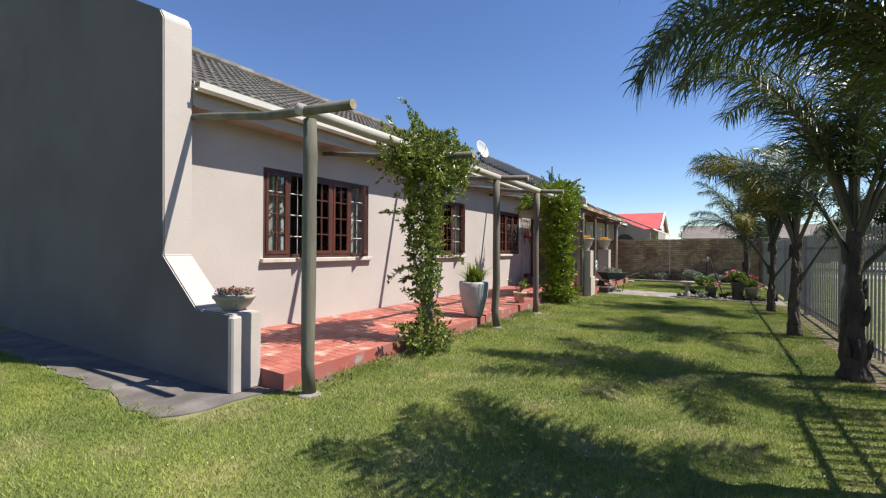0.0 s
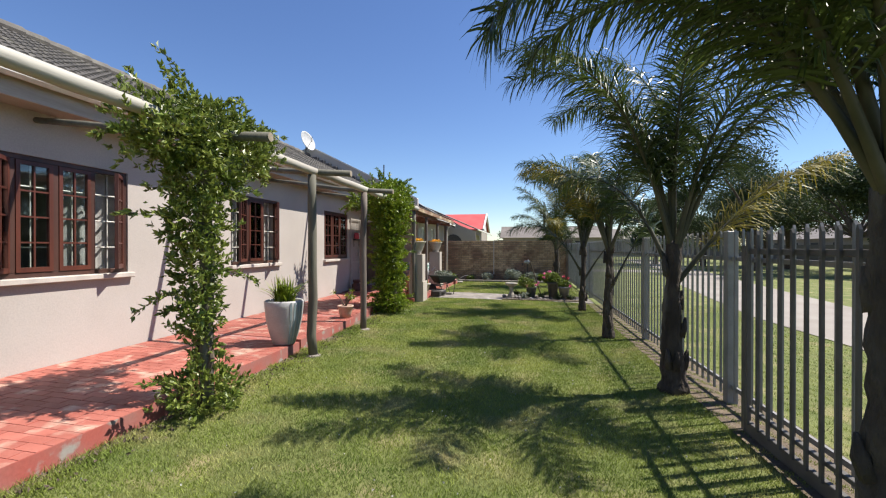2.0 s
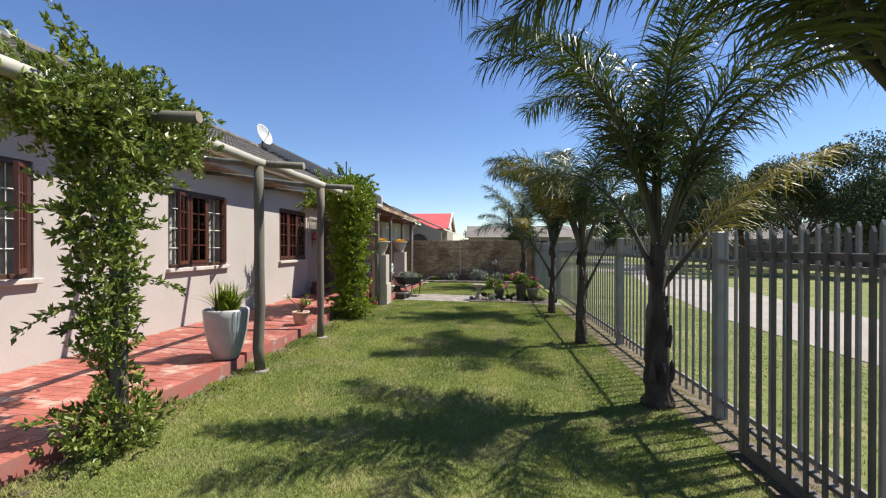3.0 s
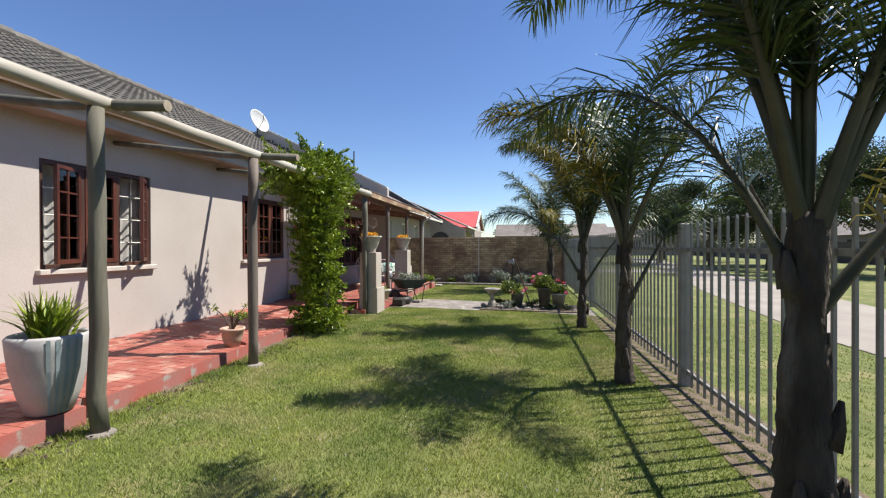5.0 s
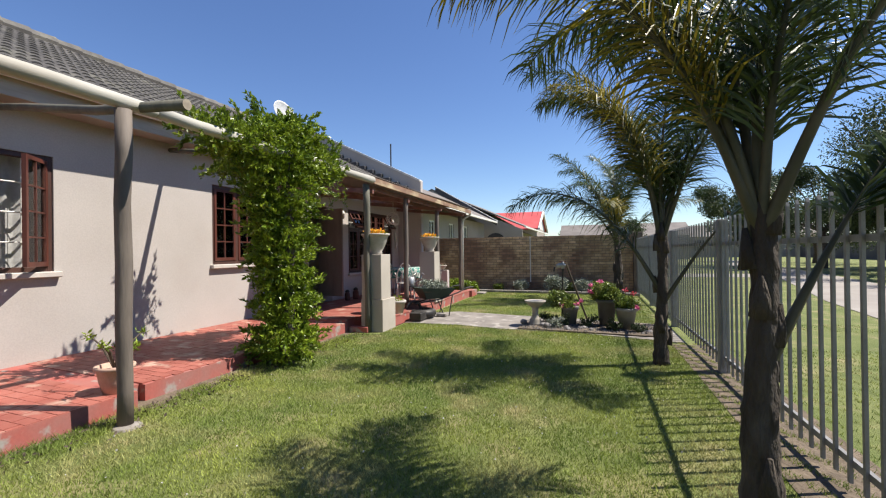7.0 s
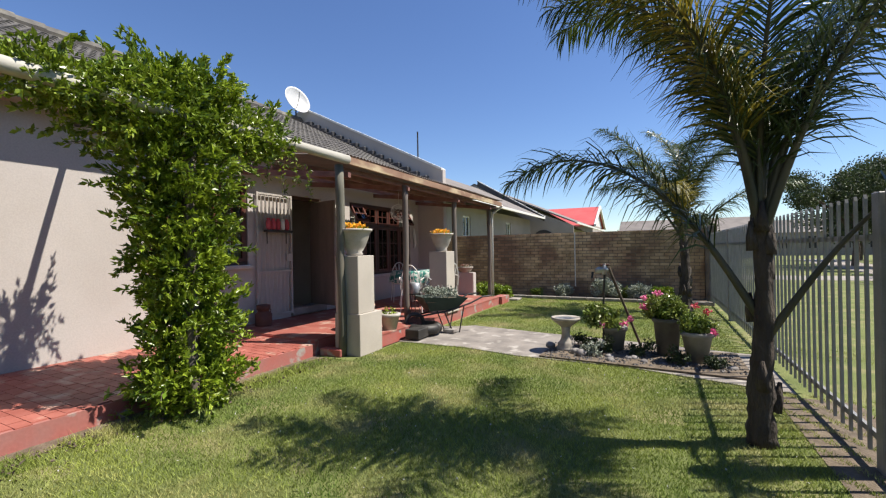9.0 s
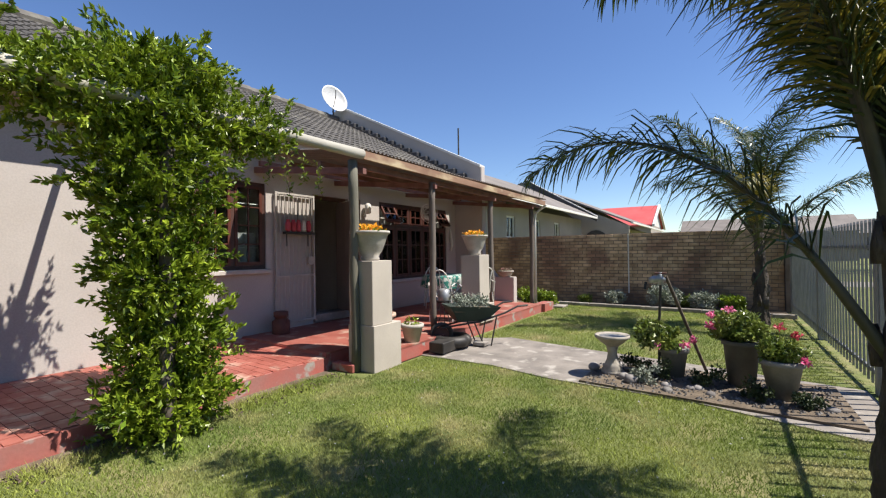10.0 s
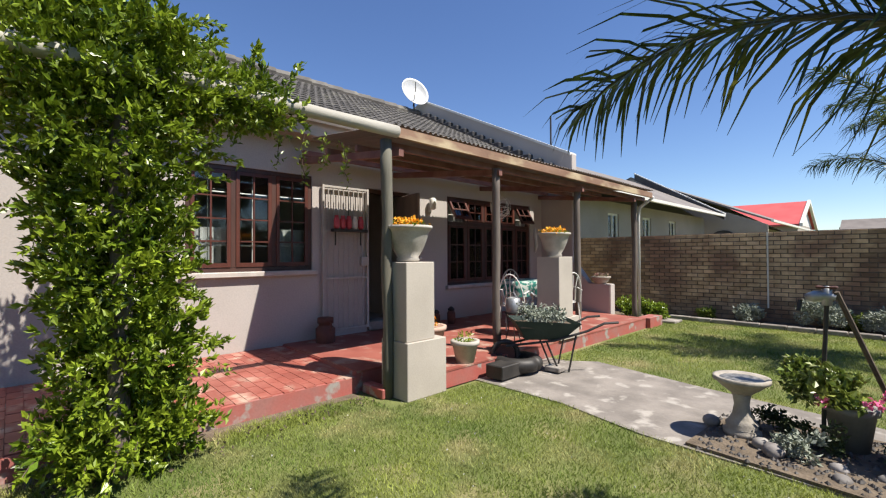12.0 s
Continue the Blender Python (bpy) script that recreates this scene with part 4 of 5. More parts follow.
for s in (-1, 1):
    part("handle", tube(bmesh.new(), [(-.5, .06 * s, .14), (.1, .2 * s, .23), (.5, .28 * s, .36), (.72, .3 * s, .46), (.9, .3 * s, .47)], .016, 8), M_DARK, wbw)
    part("leg", tube(bmesh.new(), [(.38, .22 * s, .30), (.28, .22 * s, -.17), (.16, .22 * s, -.17), (.0, .2 * s, .22)], .013, 8), M_DARK, wbw)
part("hub", cyl(bmesh.new(), (-.5, -.015, .02), (-.5, .015, .02), .13, seg=18), M_RUST, wbw)
part("wheel", tube(bmesh.new(), [(-.5 + .17 * math.cos(a), 0, .02 + .17 * math.sin(a)) for a in [i * math.pi / 10 for i in range(21)]], .035, 8), M_DARK, wbw)
cyl_bm = cyl(bmesh.new(), (-.5, -.07, 0), (-.5, .07, 0), .02)
part("axle", cyl_bm, M_DARK, wbw)
bush(wbw, (0, 0, .50), .34, 1500, .045, M_LAV, 81, .35)
wbw.scale = (.92, .92, .92)
wbw.rotation_euler = (0, 0, radians(48))
bm = box(bmesh.new(), -2.20, -2.00, 15.24, 15.38, .025, .085, .01)
tagged(part("brick", bm, M_CONC), label="grey brick under the wheelbarrow leg", category="brick")
tyre = empty("old_tyre", (-2.45, 15.05, .03), "dark old tyre planter lying on the paving", "tyre")
part("tyre", tube(bmesh.new(), [(.22 * math.cos(a), .22 * math.sin(a), .09) for a in [i * math.pi / 10 for i in range(21)]], .085, 10), M_DARK, tyre, smooth=True)
# added block, kept dark to merge with the shade beside the patio
tr = empty("wooden_trough", (-2.38, 14.72, .03), "added low dark block filling the shaded spot beside the patio", "trough")
part("trough", box(bmesh.new(), -.12, .12, -.2, .2, 0, .15, .01), M_DARK, tr)

# ---- garden furniture ----
tb = empty("garden_table", (-3.70, 17.1, .23), "round garden table under a teal patterned cloth on the patio", "table")
part("tabletop", lathe(bmesh.new(), [(.52, .70), (.53, .715), (.52, .73)], seg=32), M_WHITE, tb)
for k in range(4):
    a = math.pi / 4 + k * math.pi / 2
    part("leg", tube(bmesh.new(), [(.4 * math.cos(a), .4 * math.sin(a), 0), (.3 * math.cos(a), .3 * math.sin(a), .70)], .014, 8), M_WHITE, tb)
cl = empty("tablecloth", (-3.70, 17.1, .965), "teal green and white patterned tablecloth", "tablecloth")
bm = bmesh.new()
n, rings = 48, []
for r, z, w in ((.01, 0, 0), (.53, 0, 0), (.56, -.03, .01), (.57, -.13, .03), (.58, -.24, .045)):
    rings.append([bm.verts.new(((r + w * math.sin(9 * 2 * math.pi * j / n)) * math.cos(2 * math.pi * j / n), (r + w * math.sin(9 * 2 * math.pi * j / n)) * math.sin(2 * math.pi * j / n), z)) for j in range(n)])
for a, b in zip(rings, rings[1:]):
    for j in range(n):
        bm.faces.new((a[j], a[(j + 1) % n], b[(j + 1) % n], b[j]))
part("cloth", bm, M_GREENCL, cl, smooth=True)


def chair():
    c = empty("garden_chair", (0, 0, 0), "white wrought metal garden chair with a scrolled back on the patio", "chair", "chairs round the garden table")
    for x in (-.18, .18):
        for y in (-.17, .17):
            part("leg", tube(bmesh.new(), [(x * 1.15, y * 1.2, 0), (x, y, .42)], .011, 6), M_WHITE, c)
    part("seat", lathe(bmesh.new(), [(.21, .42), (.215, .43), (.20, .445)], seg=20), M_WHITE, c)
    arch = [(.2 * math.cos(a), -.2 - .08 * math.sin(a), .44 + .46 * math.sin(a)) for a in [i * math.pi / 12 for i in range(13)]]
    part("back_frame", tube(bmesh.new(), arch, .011, 6), M_WHITE, c)
    for x in (-.09, 0, .09):
        part("back_bar", tube(bmesh.new(), [(x, -.2, .44), (x * .6, -.26, .68), (x, -.27, .86)], .008, 6), M_WHITE, c)
    for s in (-1, 1):
        part("armrest", tube(bmesh.new(), [(.2 * s, -.24, .62), (.25 * s, -.05, .66), (.25 * s, .14, .64), (.2 * s, .17, .44)], .01, 6), M_WHITE, c)
    return c


c0 = chair()
spotsc = [(-3.25, 16.1, 20), (-3.0, 17.0, 70), (-4.3, 17.4, 220)]
for i, (x, y, a) in enumerate(spotsc):
    m = Matrix.Translation((x, y, .22)) @ Matrix.Rotation(radians(a), 4, "Z")
    if i:
        copy_thing(c0, m)
    else:
        keep = m
c0.matrix_basis = keep
wc = empty("watering_can", (-2.93, 15.62, .62), "dull galvanised watering can on a thin iron plant stand", "watering can")
part("can_body", lathe(bmesh.new(), [(.10, 0), (.105, .01), (.095, .18), (.06, .2), (.055, .19)], seg=20), M_GALV, wc, smooth=True)
part("spout", tube(bmesh.new(), [(.09, 0, .04), (.2, .03, .14), (.27, .04, .24)], [.022, .016, .014], 8), M_GALV, wc, smooth=True)
part("rose", cyl(bmesh.new(), (.265, .04, .235), (.29, .045, .265), .02, .035), M_GALV, wc)
part("can_handle", tube(bmesh.new(), [(-.09, 0, .03), (-.17, 0, .12), (-.1, 0, .24), (.0, 0, .27), (.06, 0, .2)], .008, 6), M_GALV, wc)
ps = empty("plant_stand", (-2.93, 15.62, .19), "thin dark iron plant stand on the patio", "plant stand")
part("stand_top", cyl(bmesh.new(), (0, 0, .41), (0, 0, .425), .12), M_DARK, ps)
for k in range(3):
    a = k * 2.094
    part("leg", tube(bmesh.new(), [(.13 * math.cos(a), .13 * math.sin(a), 0), (.07 * math.cos(a), .07 * math.sin(a), .2), (.1 * math.cos(a), .1 * math.sin(a), .41)], .007, 6), M_DARK, ps)
hb = empty("hanging_ball", (-3.6, 16.2, 2.15), "round tangle of pale wire and twigs hanging under the porch roof", "hanging ornament")
bm = bmesh.new()
rg = random.Random(9)
for _ in range(26):
    q = Euler((rg.uniform(0, 6), rg.uniform(0, 6), 0)).to_matrix()
    r = rg.uniform(.13, .19)
    tube(bm, [q @ Vector((r * math.cos(a), r * math.sin(a), 0)) for a in [i * .35 for i in range(9)]], .003, 4)
cyl(bm, (0, 0, .16), (0, 0, .42), .003, seg=4)
part("twigs", bm, M_BAR, hb)

# ---- satellite dish, mast ----
dd = empty("satellite_dish", (-9.0, 19.05, 5.62), "white satellite dish on a short mast at the roof ridge", "satellite dish")
part("mast", tube(bmesh.new(), [(0, 0, -.15), (0, 0, .3)], .022, 8), M_DARK, dd)
bm = lathe(bmesh.new(), [(.02, .0), (.22, .03), (.40, .10), (.44, .135), (.44, .145), (.40, .112), (.22, .045), (.02, .015)], seg=36)
dish = part("reflector", bm, M_DISH, dd, smooth=True)
dish.matrix_local = Matrix.Translation((0.02, -.05, .45)) @ Vector((.96, -.16, .34)).to_track_quat("Z", "Y").to_matrix().to_4x4()
part("feed_arm", tube(bmesh.new(), [(.02, -.05, .1), (.42, -.3, .42), (.46, -.33, .6)], .012, 6), M_DARK, dd)
mst = empty("roof_mast", (-6.6, 22.5, 3.3), "thin dark aerial mast behind the roof", "mast")
part("mast", tube(bmesh.new(), [(0, 0, 0), (0, 0, 2.35)], .03, 6), M_DARK, mst)

# ---- fence ----
fence = empty("palisade_fence", (2.25, 9, 0), "grey steel palisade fence along the lawn", "fence")
FX = 2.25
for y in (0.05, 3.02, 6.07, 9.12, 12.17, 15.22, 18.27, 21.4):
    wp("fence_post", box(bmesh.new(), FX - .05, FX + .05, y - .05, y + .05, 0, 1.69, .006), M_FENCE, fence, "square grey steel fence post")
for z in (.17, 1.42):
    wp("fence_rail", box(bmesh.new(), FX - .012, FX + .012, -6, 21.6, z - .02, z + .02), M_FENCE, fence)


def pale(h0, h1, w):
    bm = bmesh.new()
    pts = [(-w / 2, 0), (w / 2, 0), (w / 2, h1 - h0 - .03), (0, h1 - h0), (-w / 2, h1 - h0 - .03)]
    prism(bm, pts, "x", -.009, .009)
    me = bpy.data.meshes.new("pale")
    bm.to_mesh(me)
    bm.free()
    return me


me = pale(.06, 1.70, .024)
me.materials.append(M_FENCE)
y = -1.0
while y < 21.35:
    ob = new("pale", me)
    ob.parent = fence
    ob.matrix_parent_inverse = Matrix.Translation(-fence.location)
    ob.location = (FX - .02, y, .06)
    y += .154
# sliding gate in front of the fence, near the start
gate = empty("sliding_gate", (2.06, 3, 0), "dull grey steel sliding palisade gate standing open along the fence", "gate")
GX = 2.06
for z, h in ((.06, .05), (.22, .015), (1.50, .022)):
    wp("gate_rail", box(bmesh.new(), GX - .02, GX + .02, .3, 5.36, z - h, z + h, .004), M_FENCEDK, gate)
for y in (.32, 5.34):
    wp("gate_post", box(bmesh.new(), GX - .025, GX + .025, y - .03, y + .03, .02, 1.55, .004), M_FENCEDK, gate)
me = pale(.1, 1.66, .026)
me.materials.append(M_FENCEDK)
y = .45
while y < 5.27:
    ob = new("pale", me)
    ob.parent = gate
    ob.matrix_parent_inverse = Matrix.Translation(-gate.location)
    ob.location = (GX - .03, y, .1)
    y += .15

# ---- palms ----


def frond(palm_, z, az, el, L, bend, seed, old=False, lean=0.0):
    """A feathery palm leaf: a stem that leaves the trunk at height z and arches over, with hanging leaflets."""
    g = random.Random(seed)
    n = 22
    a0 = radians(az)
    pts = [Vector((0, 0, z))]
    for i in range(n):
        u = (i + 1) / n
        e = radians(el - bend * u ** 2.4)
        a = a0 + lean * u * u + .03 * math.sin(u * 5 + seed)
        pts.append(pts[-1] + Vector((math.cos(a) * math.cos(e), math.sin(a) * math.cos(e), math.sin(e))) * (L / n))
    stem = part("frond", tube(bmesh.new(), pts, [.028 * (1 - i / n) ** 1.2 + .004 for i in range(n + 1)], 6), M_RACHIS, palm_, smooth=True)
    V, F = [], []
    m = int(58 * L)
    u0 = .24 if L > 1.8 else .68
    for k in range(m):
        u = u0 + (1 - u0) * (k + g.random()) / m
        i = min(int(u * n), n - 1)
        p = pts[i].lerp(pts[i + 1], u * n - i)
        t = (pts[i + 1] - pts[i]).normalized()
        side = t.cross(Vector((0, 0, 1)))
        side = side.normalized() if side.length > .05 else Vector((-math.sin(a0), math.cos(a0), 0))
        up = side.cross(t)
        for s in (-1, 1):
            ll = .55 * math.sin(math.pi * min(1, .20 + .72 * u)) ** .6 * g.uniform(.65, 1.15)
            d = (t * g.uniform(.45, .95) + side * s * g.uniform(.5, 1.0) + up * g.uniform(-.5, .55)).normalized()
            w = d.cross(up + side * g.uniform(-.8, .8)).normalized() * g.uniform(.0055, .009)
            sag = g.uniform(.2, .65)
            b, q = len(V), Vector(p)
            V += [q - w * .5, q + w * .5]
            for c, r in enumerate((1.0, .8, .12)):
                q = q + d * ll / 3
                d = (d + Vector((0, 0, -1)) * sag * (1 + .8 * c)).normalized()
                V += [q - w * r, q + w * r]
                F.append((b + 2 * c, b + 2 * c + 1, b + 2 * c + 3, b + 2 * c + 2))
    raw("feathering", V, F, M_FRONDY if old else M_FROND, stem, "yellowing narrow leaflets" if old else "", "stuff")


def palm(at, seed, trunk_h, r, label, count, L, fronds):
    """A feather palm: a rough trunk swollen at the foot, arching leaves. fronds: (height, way, rise, length, bend, old)."""
    g = random.Random(seed)
    p = empty("palm_tree", at, label, "palm tree", "palms along the fence")
    bm = bmesh.new()
    pts, rs = [], []
    for i in range(29):
        u = i / 28
        pts.append((.015 * math.sin(i * .2 + seed), .012 * math.cos(i * .2), trunk_h * u))
        rs.append(r * (1.0 - .42 * min(1, u * 1.5) + .10 * max(0, 1 - u * 7)) * g.uniform(.93, 1.07))
    tube(bm, pts, rs, 18, .10, g)
    part("trunk", bm, M_TRUNK, p, smooth=True)
    for k in range(9):       # old leaf bases
        a, z = k * 2.4 + g.uniform(-.3, .3), trunk_h * g.uniform(.12, .95)
        q = r * (1.0 - .42 * min(1, z / trunk_h * 1.5))
        bm = tube(bmesh.new(), [(q * .75 * math.cos(a), q * .75 * math.sin(a), z), (q * 1.05 * math.cos(a), q * 1.05 * math.sin(a), z + .09), (q * 1.2 * math.cos(a), q * 1.2 * math.sin(a), z + .2)], [.05, .036, .012], 6, .15, g)
        part("leaf_base", bm, M_TRUNK, p, smooth=True)
    for k in range(count):
        u = k / count
        frond(p, trunk_h * g.uniform(.80, 1.0), k * 137.5 + g.uniform(-15, 15), 92 - 20 * u + g.uniform(-4, 4), L * g.uniform(.85, 1.1) * (1 - .12 * (1 - u)), g.uniform(50, 85) + 30 * u, seed * 100 + k, lean=g.uniform(-.3, .3))
    for k, (z, az, el, length, bend, old) in enumerate(fronds):
        frond(p, z, az, el, length, bend, seed * 100 + 50 + k, old)
    return p


palm((1.86, 3.58, 0), 1, 1.8, .14, "feathery palm with arching fronds beside the gate", 4, 2.8, [(1.7, 209, 58, 2.45, 122, False), (1.7, 188, 60, 2.45, 120, False), (1.75, 228, 60, 2.5, 115, False), (1.75, 172, 66, 2.6, 120, False), (1.8, 200, 70, 2.8, 120, False), (1.8, 150, 62, 2.5, 110, False)])
palm((1.80, 6.33, 0), 2, 1.6, .13, "stout palm with a thick rough trunk and a full crown", 6, 3.0,
     [(1.5, 213, 70, 2.8, 85, False), (1.5, 185, 78, 2.9, 100, False), (1.1, 5, 52, 2.2, 40, True), (1.4, 300, 74, 2.6, 80, False), (1.2, 145, 68, 2.0, 95, False), (1.4, 340, 70, 2.8, 90, False), (1.5, 130, 76, 2.9, 100, False)])
palm((1.66, 9.10, 0), 3, 1.6, .095, "palm with a dark rough trunk and drooping fronds", 5, 2.3,
     [(1.45, 194, 70, 2.25, 95, True), (1.4, 318, 68, 2.5, 70, False), (1.4, 115, 74, 2.5, 95, False), (1.5, 95, 74, 2.8, 90, False), (.75, 20, 62, 1.3, 10, False), (1.4, 145, 76, 2.4, 110, False)])
palm((1.66, 12.35, 0), 4, 1.6, .09, "slimmer palm with a dark trunk and upright fronds", 7, 2.8,
     [(.85, 184, 62, 2.35, 98, False), (.7, 352, 60, 1.7, 30, False), (1.4, 325, 72, 2.6, 80, False), (1.5, 215, 78, 2.5, 95, True), (1.5, 160, 80, 2.8, 95, False), (1.5, 190, 82, 2.9, 95, False)])
palm((1.55, 19.3, 0), 5, 1.7, .14, "tall palm with dark trunk at the flower bed", 8, 3.0, [(1.5, 215, 68, 3.1, 55, False), (1.5, 165, 60, 2.4, 80, False), (1.4, 350, 52, 2.4, 70, False), (1.4, 260, 60, 2.2, 90, True)])

# ---- climbing plants ----


def climber(at, cores, n, size, material, seed, label, sprigs, stems):
    """Leaves spread over and through a chain of ellipsoids (x, y, z, rx, ry, rz, weight), with loose shoots."""
    g = np.random.default_rng(seed)
    p = empty("climbing_plant", at, label, "climbing plant", "climbers on the pergola")
    wts = np.array([c[6] for c in cores])
    tips = n // 9
    inner = n - tips * 7

    def cloud(m, near, far):
        pick = g.choice(len(cores), m, p=wts / wts.sum())
        C = np.array([c[:6] for c in cores])[pick]
        v = g.normal(size=(m, 3))
        v /= np.linalg.norm(v, axis=1)[:, None]
        lump = 1 + .28 * np.sin(v[:, 0] * 6 + C[:, 2] * 5) * np.cos(v[:, 1] * 7 + C[:, 1] * 3) + .20 * np.sin(v[:, 2] * 13 + C[:, 2] * 9)
        rad = g.uniform(near, far, m) * lump
        return C[:, :3] + v * C[:, 3:6] * rad[:, None], v
    P, out = cloud(inner, .3, .9)
    T, tv = cloud(tips, .72, 1.08)
    tv = tv + np.array([0, 0, .45])
    spread = g.normal(size=(tips, 7, 3))
    RO = (tv[:, None, :] + spread * .75)
    RP = T[:, None, :] - tv[:, None, :] * g.uniform(0, .06, (tips, 7, 1))
    P, out = np.concatenate([P, RP.reshape(-1, 3)]), np.concatenate([out, RO.reshape(-1, 3) * 1.6])
    sp, so = [], []
    wood = bmesh.new()
    rr = random.Random(seed)
    for (x, y, z, dx, dy, dz, L) in sprigs:
        d, q, pts = Vector((dx, dy, dz)).normalized(), Vector((x, y, z)), []
        for k in range(9):
            pts.append(q.copy())
            for _ in range(5):
                sp.append(tuple(q + Vector([rr.uniform(-.02, .02) for _ in range(3)])))
                so.append(tuple(d))
            d = (d + Vector((rr.uniform(-.2, .2), rr.uniform(-.2, .2), rr.uniform(-.22, .12)))).normalized()
            q = q + d * L / 8
        tube(wood, pts, .003, 4)
    P = np.concatenate([P, np.array(sp)])
    out = np.concatenate([out, np.array(so)])
    P[:, 2] = np.maximum(P[:, 2], .02)
    for st in stems:
        tube(wood, st, [.028 - .018 * i / max(1, len(st) - 1) for i in range(len(st))], 6)
    wp("stem", wood, M_STEM, p, "thin twining woody stems")
    under(leaves("foliage", P, size, material, None, "small glossy pointed leaves", seed, outward=out, wide=.5), p)
    return p


def many(seed, n, region, L):
    g = random.Random(seed)
    out = []
    for _ in range(n):
        x, y, z, rx, ry, rz = g.choice(region)
        a, e = g.uniform(0, 6.28), g.uniform(-.5, 1.1)
        d = (math.cos(a) * math.cos(e), math.sin(a) * math.cos(e), math.sin(e) + .15)
        out.append((x + d[0] * rx * .9, y + d[1] * ry * .9, max(.1, z + d[2] * rz * .9), *d, g.uniform(.12, L)))
    return out


V1 = [(-2.70, 4.98, .22, .32, .42, .26, 1.1), (-2.72, 4.95, .62, .14, .15, .25, .25), (-2.68, 4.88, 1.0, .20, .24, .28, .6), (-2.7, 4.92, 1.4, .23, .26, .3, .75), (-2.7, 4.85, 1.8, .27, .32, .3, 1.0),
      (-2.7, 4.95, 2.2, .32, .45, .3, 1.4), (-2.72, 4.65, 2.48, .36, .52, .27, 2.0), (-2.72, 5.5, 2.52, .34, .55, .28, 2.0), (-2.7, 5.1, 2.74, .30, .72, .2, 1.5)]
climber((-2.7, 5.0, 0), V1, 17500, .060, M_LEAF2, 101, "airy green climber with gaps winding up a pergola post", many(1, 34, [c[:6] for c in V1], .36) + [(-2.7, 4.9, 2.8, 0, -.2, 1, .6), (-2.75, 4.75, 1.15, -.5, -.6, -.1, .4)],
        [[(-2.76, 4.95, 0), (-2.62, 4.97, .5), (-2.77, 5.04, 1.0), (-2.62, 4.98, 1.5), (-2.75, 4.95, 2.0), (-2.7, 5.0, 2.6)], [(-2.66, 5.08, 0), (-2.79, 5.0, .6), (-2.66, 4.93, 1.2), (-2.72, 5.1, 2.2)]])
V2 = [(-2.83, 11.27, .28, .40, .48, .32, 1.5), (-2.83, 11.27, .75, .35, .45, .38, 1.6), (-2.83, 11.22, 1.25, .33, .42, .4, 1.6), (-2.83, 11.18, 1.75, .35, .43, .4, 1.5), (-2.83, 11.15, 2.2, .42, .58, .4, 1.5),
      (-2.82, 10.95, 2.6, .46, .8, .34, 1.7), (-2.80, 11.6, 2.62, .40, .62, .3, 1.2), (-2.8, 11.2, 2.9, .38, .5, .2, .9), (-2.78, 12.1, 2.58, .25, .35, .2, .4), (-2.8, 10.25, 2.62, .3, .4, .2, .4), (-3.55, 11.32, 2.58, .34, .22, .2, .35)]
climber((-2.8, 11.2, 0), V2, 44000, .060, M_LEAF, 102, "dense bright green climber covering a pergola post and rail", many(2, 110, [c[:6] for c in V2], .32),
        [[(-2.86, 11.15, 0), (-2.72, 11.2, .8), (-2.85, 11.25, 1.6), (-2.8, 11.2, 2.5)]])
hv = empty("hanging_vine", (-3.1, 12.6, 2.5), "thin vine shoots hanging from the porch edge", "climbing plant")
bm = bmesh.new()
spots = []
for y, L in ((12.35, .35), (12.6, .5), (12.8, .3), (13.0, .45)):
    q, pts = Vector((-3.0, y, 2.5)), []
    for k in range(8):
        pts.append(q.copy())
        spots += [tuple(q + Vector([rng.uniform(-.03, .03) for _ in range(3)])) for _ in range(5)]
        q = q + Vector((rng.uniform(-.02, .02), rng.uniform(-.02, .03), -L / 8))
    tube(bm, pts, .003, 4)
wp("stem", bm, M_STEM, hv)
under(leaves("foliage", spots, .06, M_LEAF, None, "pale yellow-green leaves", 9), hv)

# ---- end wall of brick ----
BY = 21.62
ew = empty("brick_wall", (-2, BY + .1, 0), "long brown face-brick boundary wall", "wall", kind="structure")
wp("wall_core", box(bmesh.new(), -12, 2.12, BY + .012, BY + .2, 0, 1.835), M_MORTAR, ew, "recessed grey mortar")
wp("joint_strip", box(bmesh.new(), -1.085, -1.055, BY - .012, BY + .01, 0.3, 1.83), M_BAR, ew, "pale vertical movement joint")
wp("wall_pier", box(bmesh.new(), 2.13, 2.4, BY - .05, BY + .25, 0, 1.9, .01), M_MORTAR, ew)

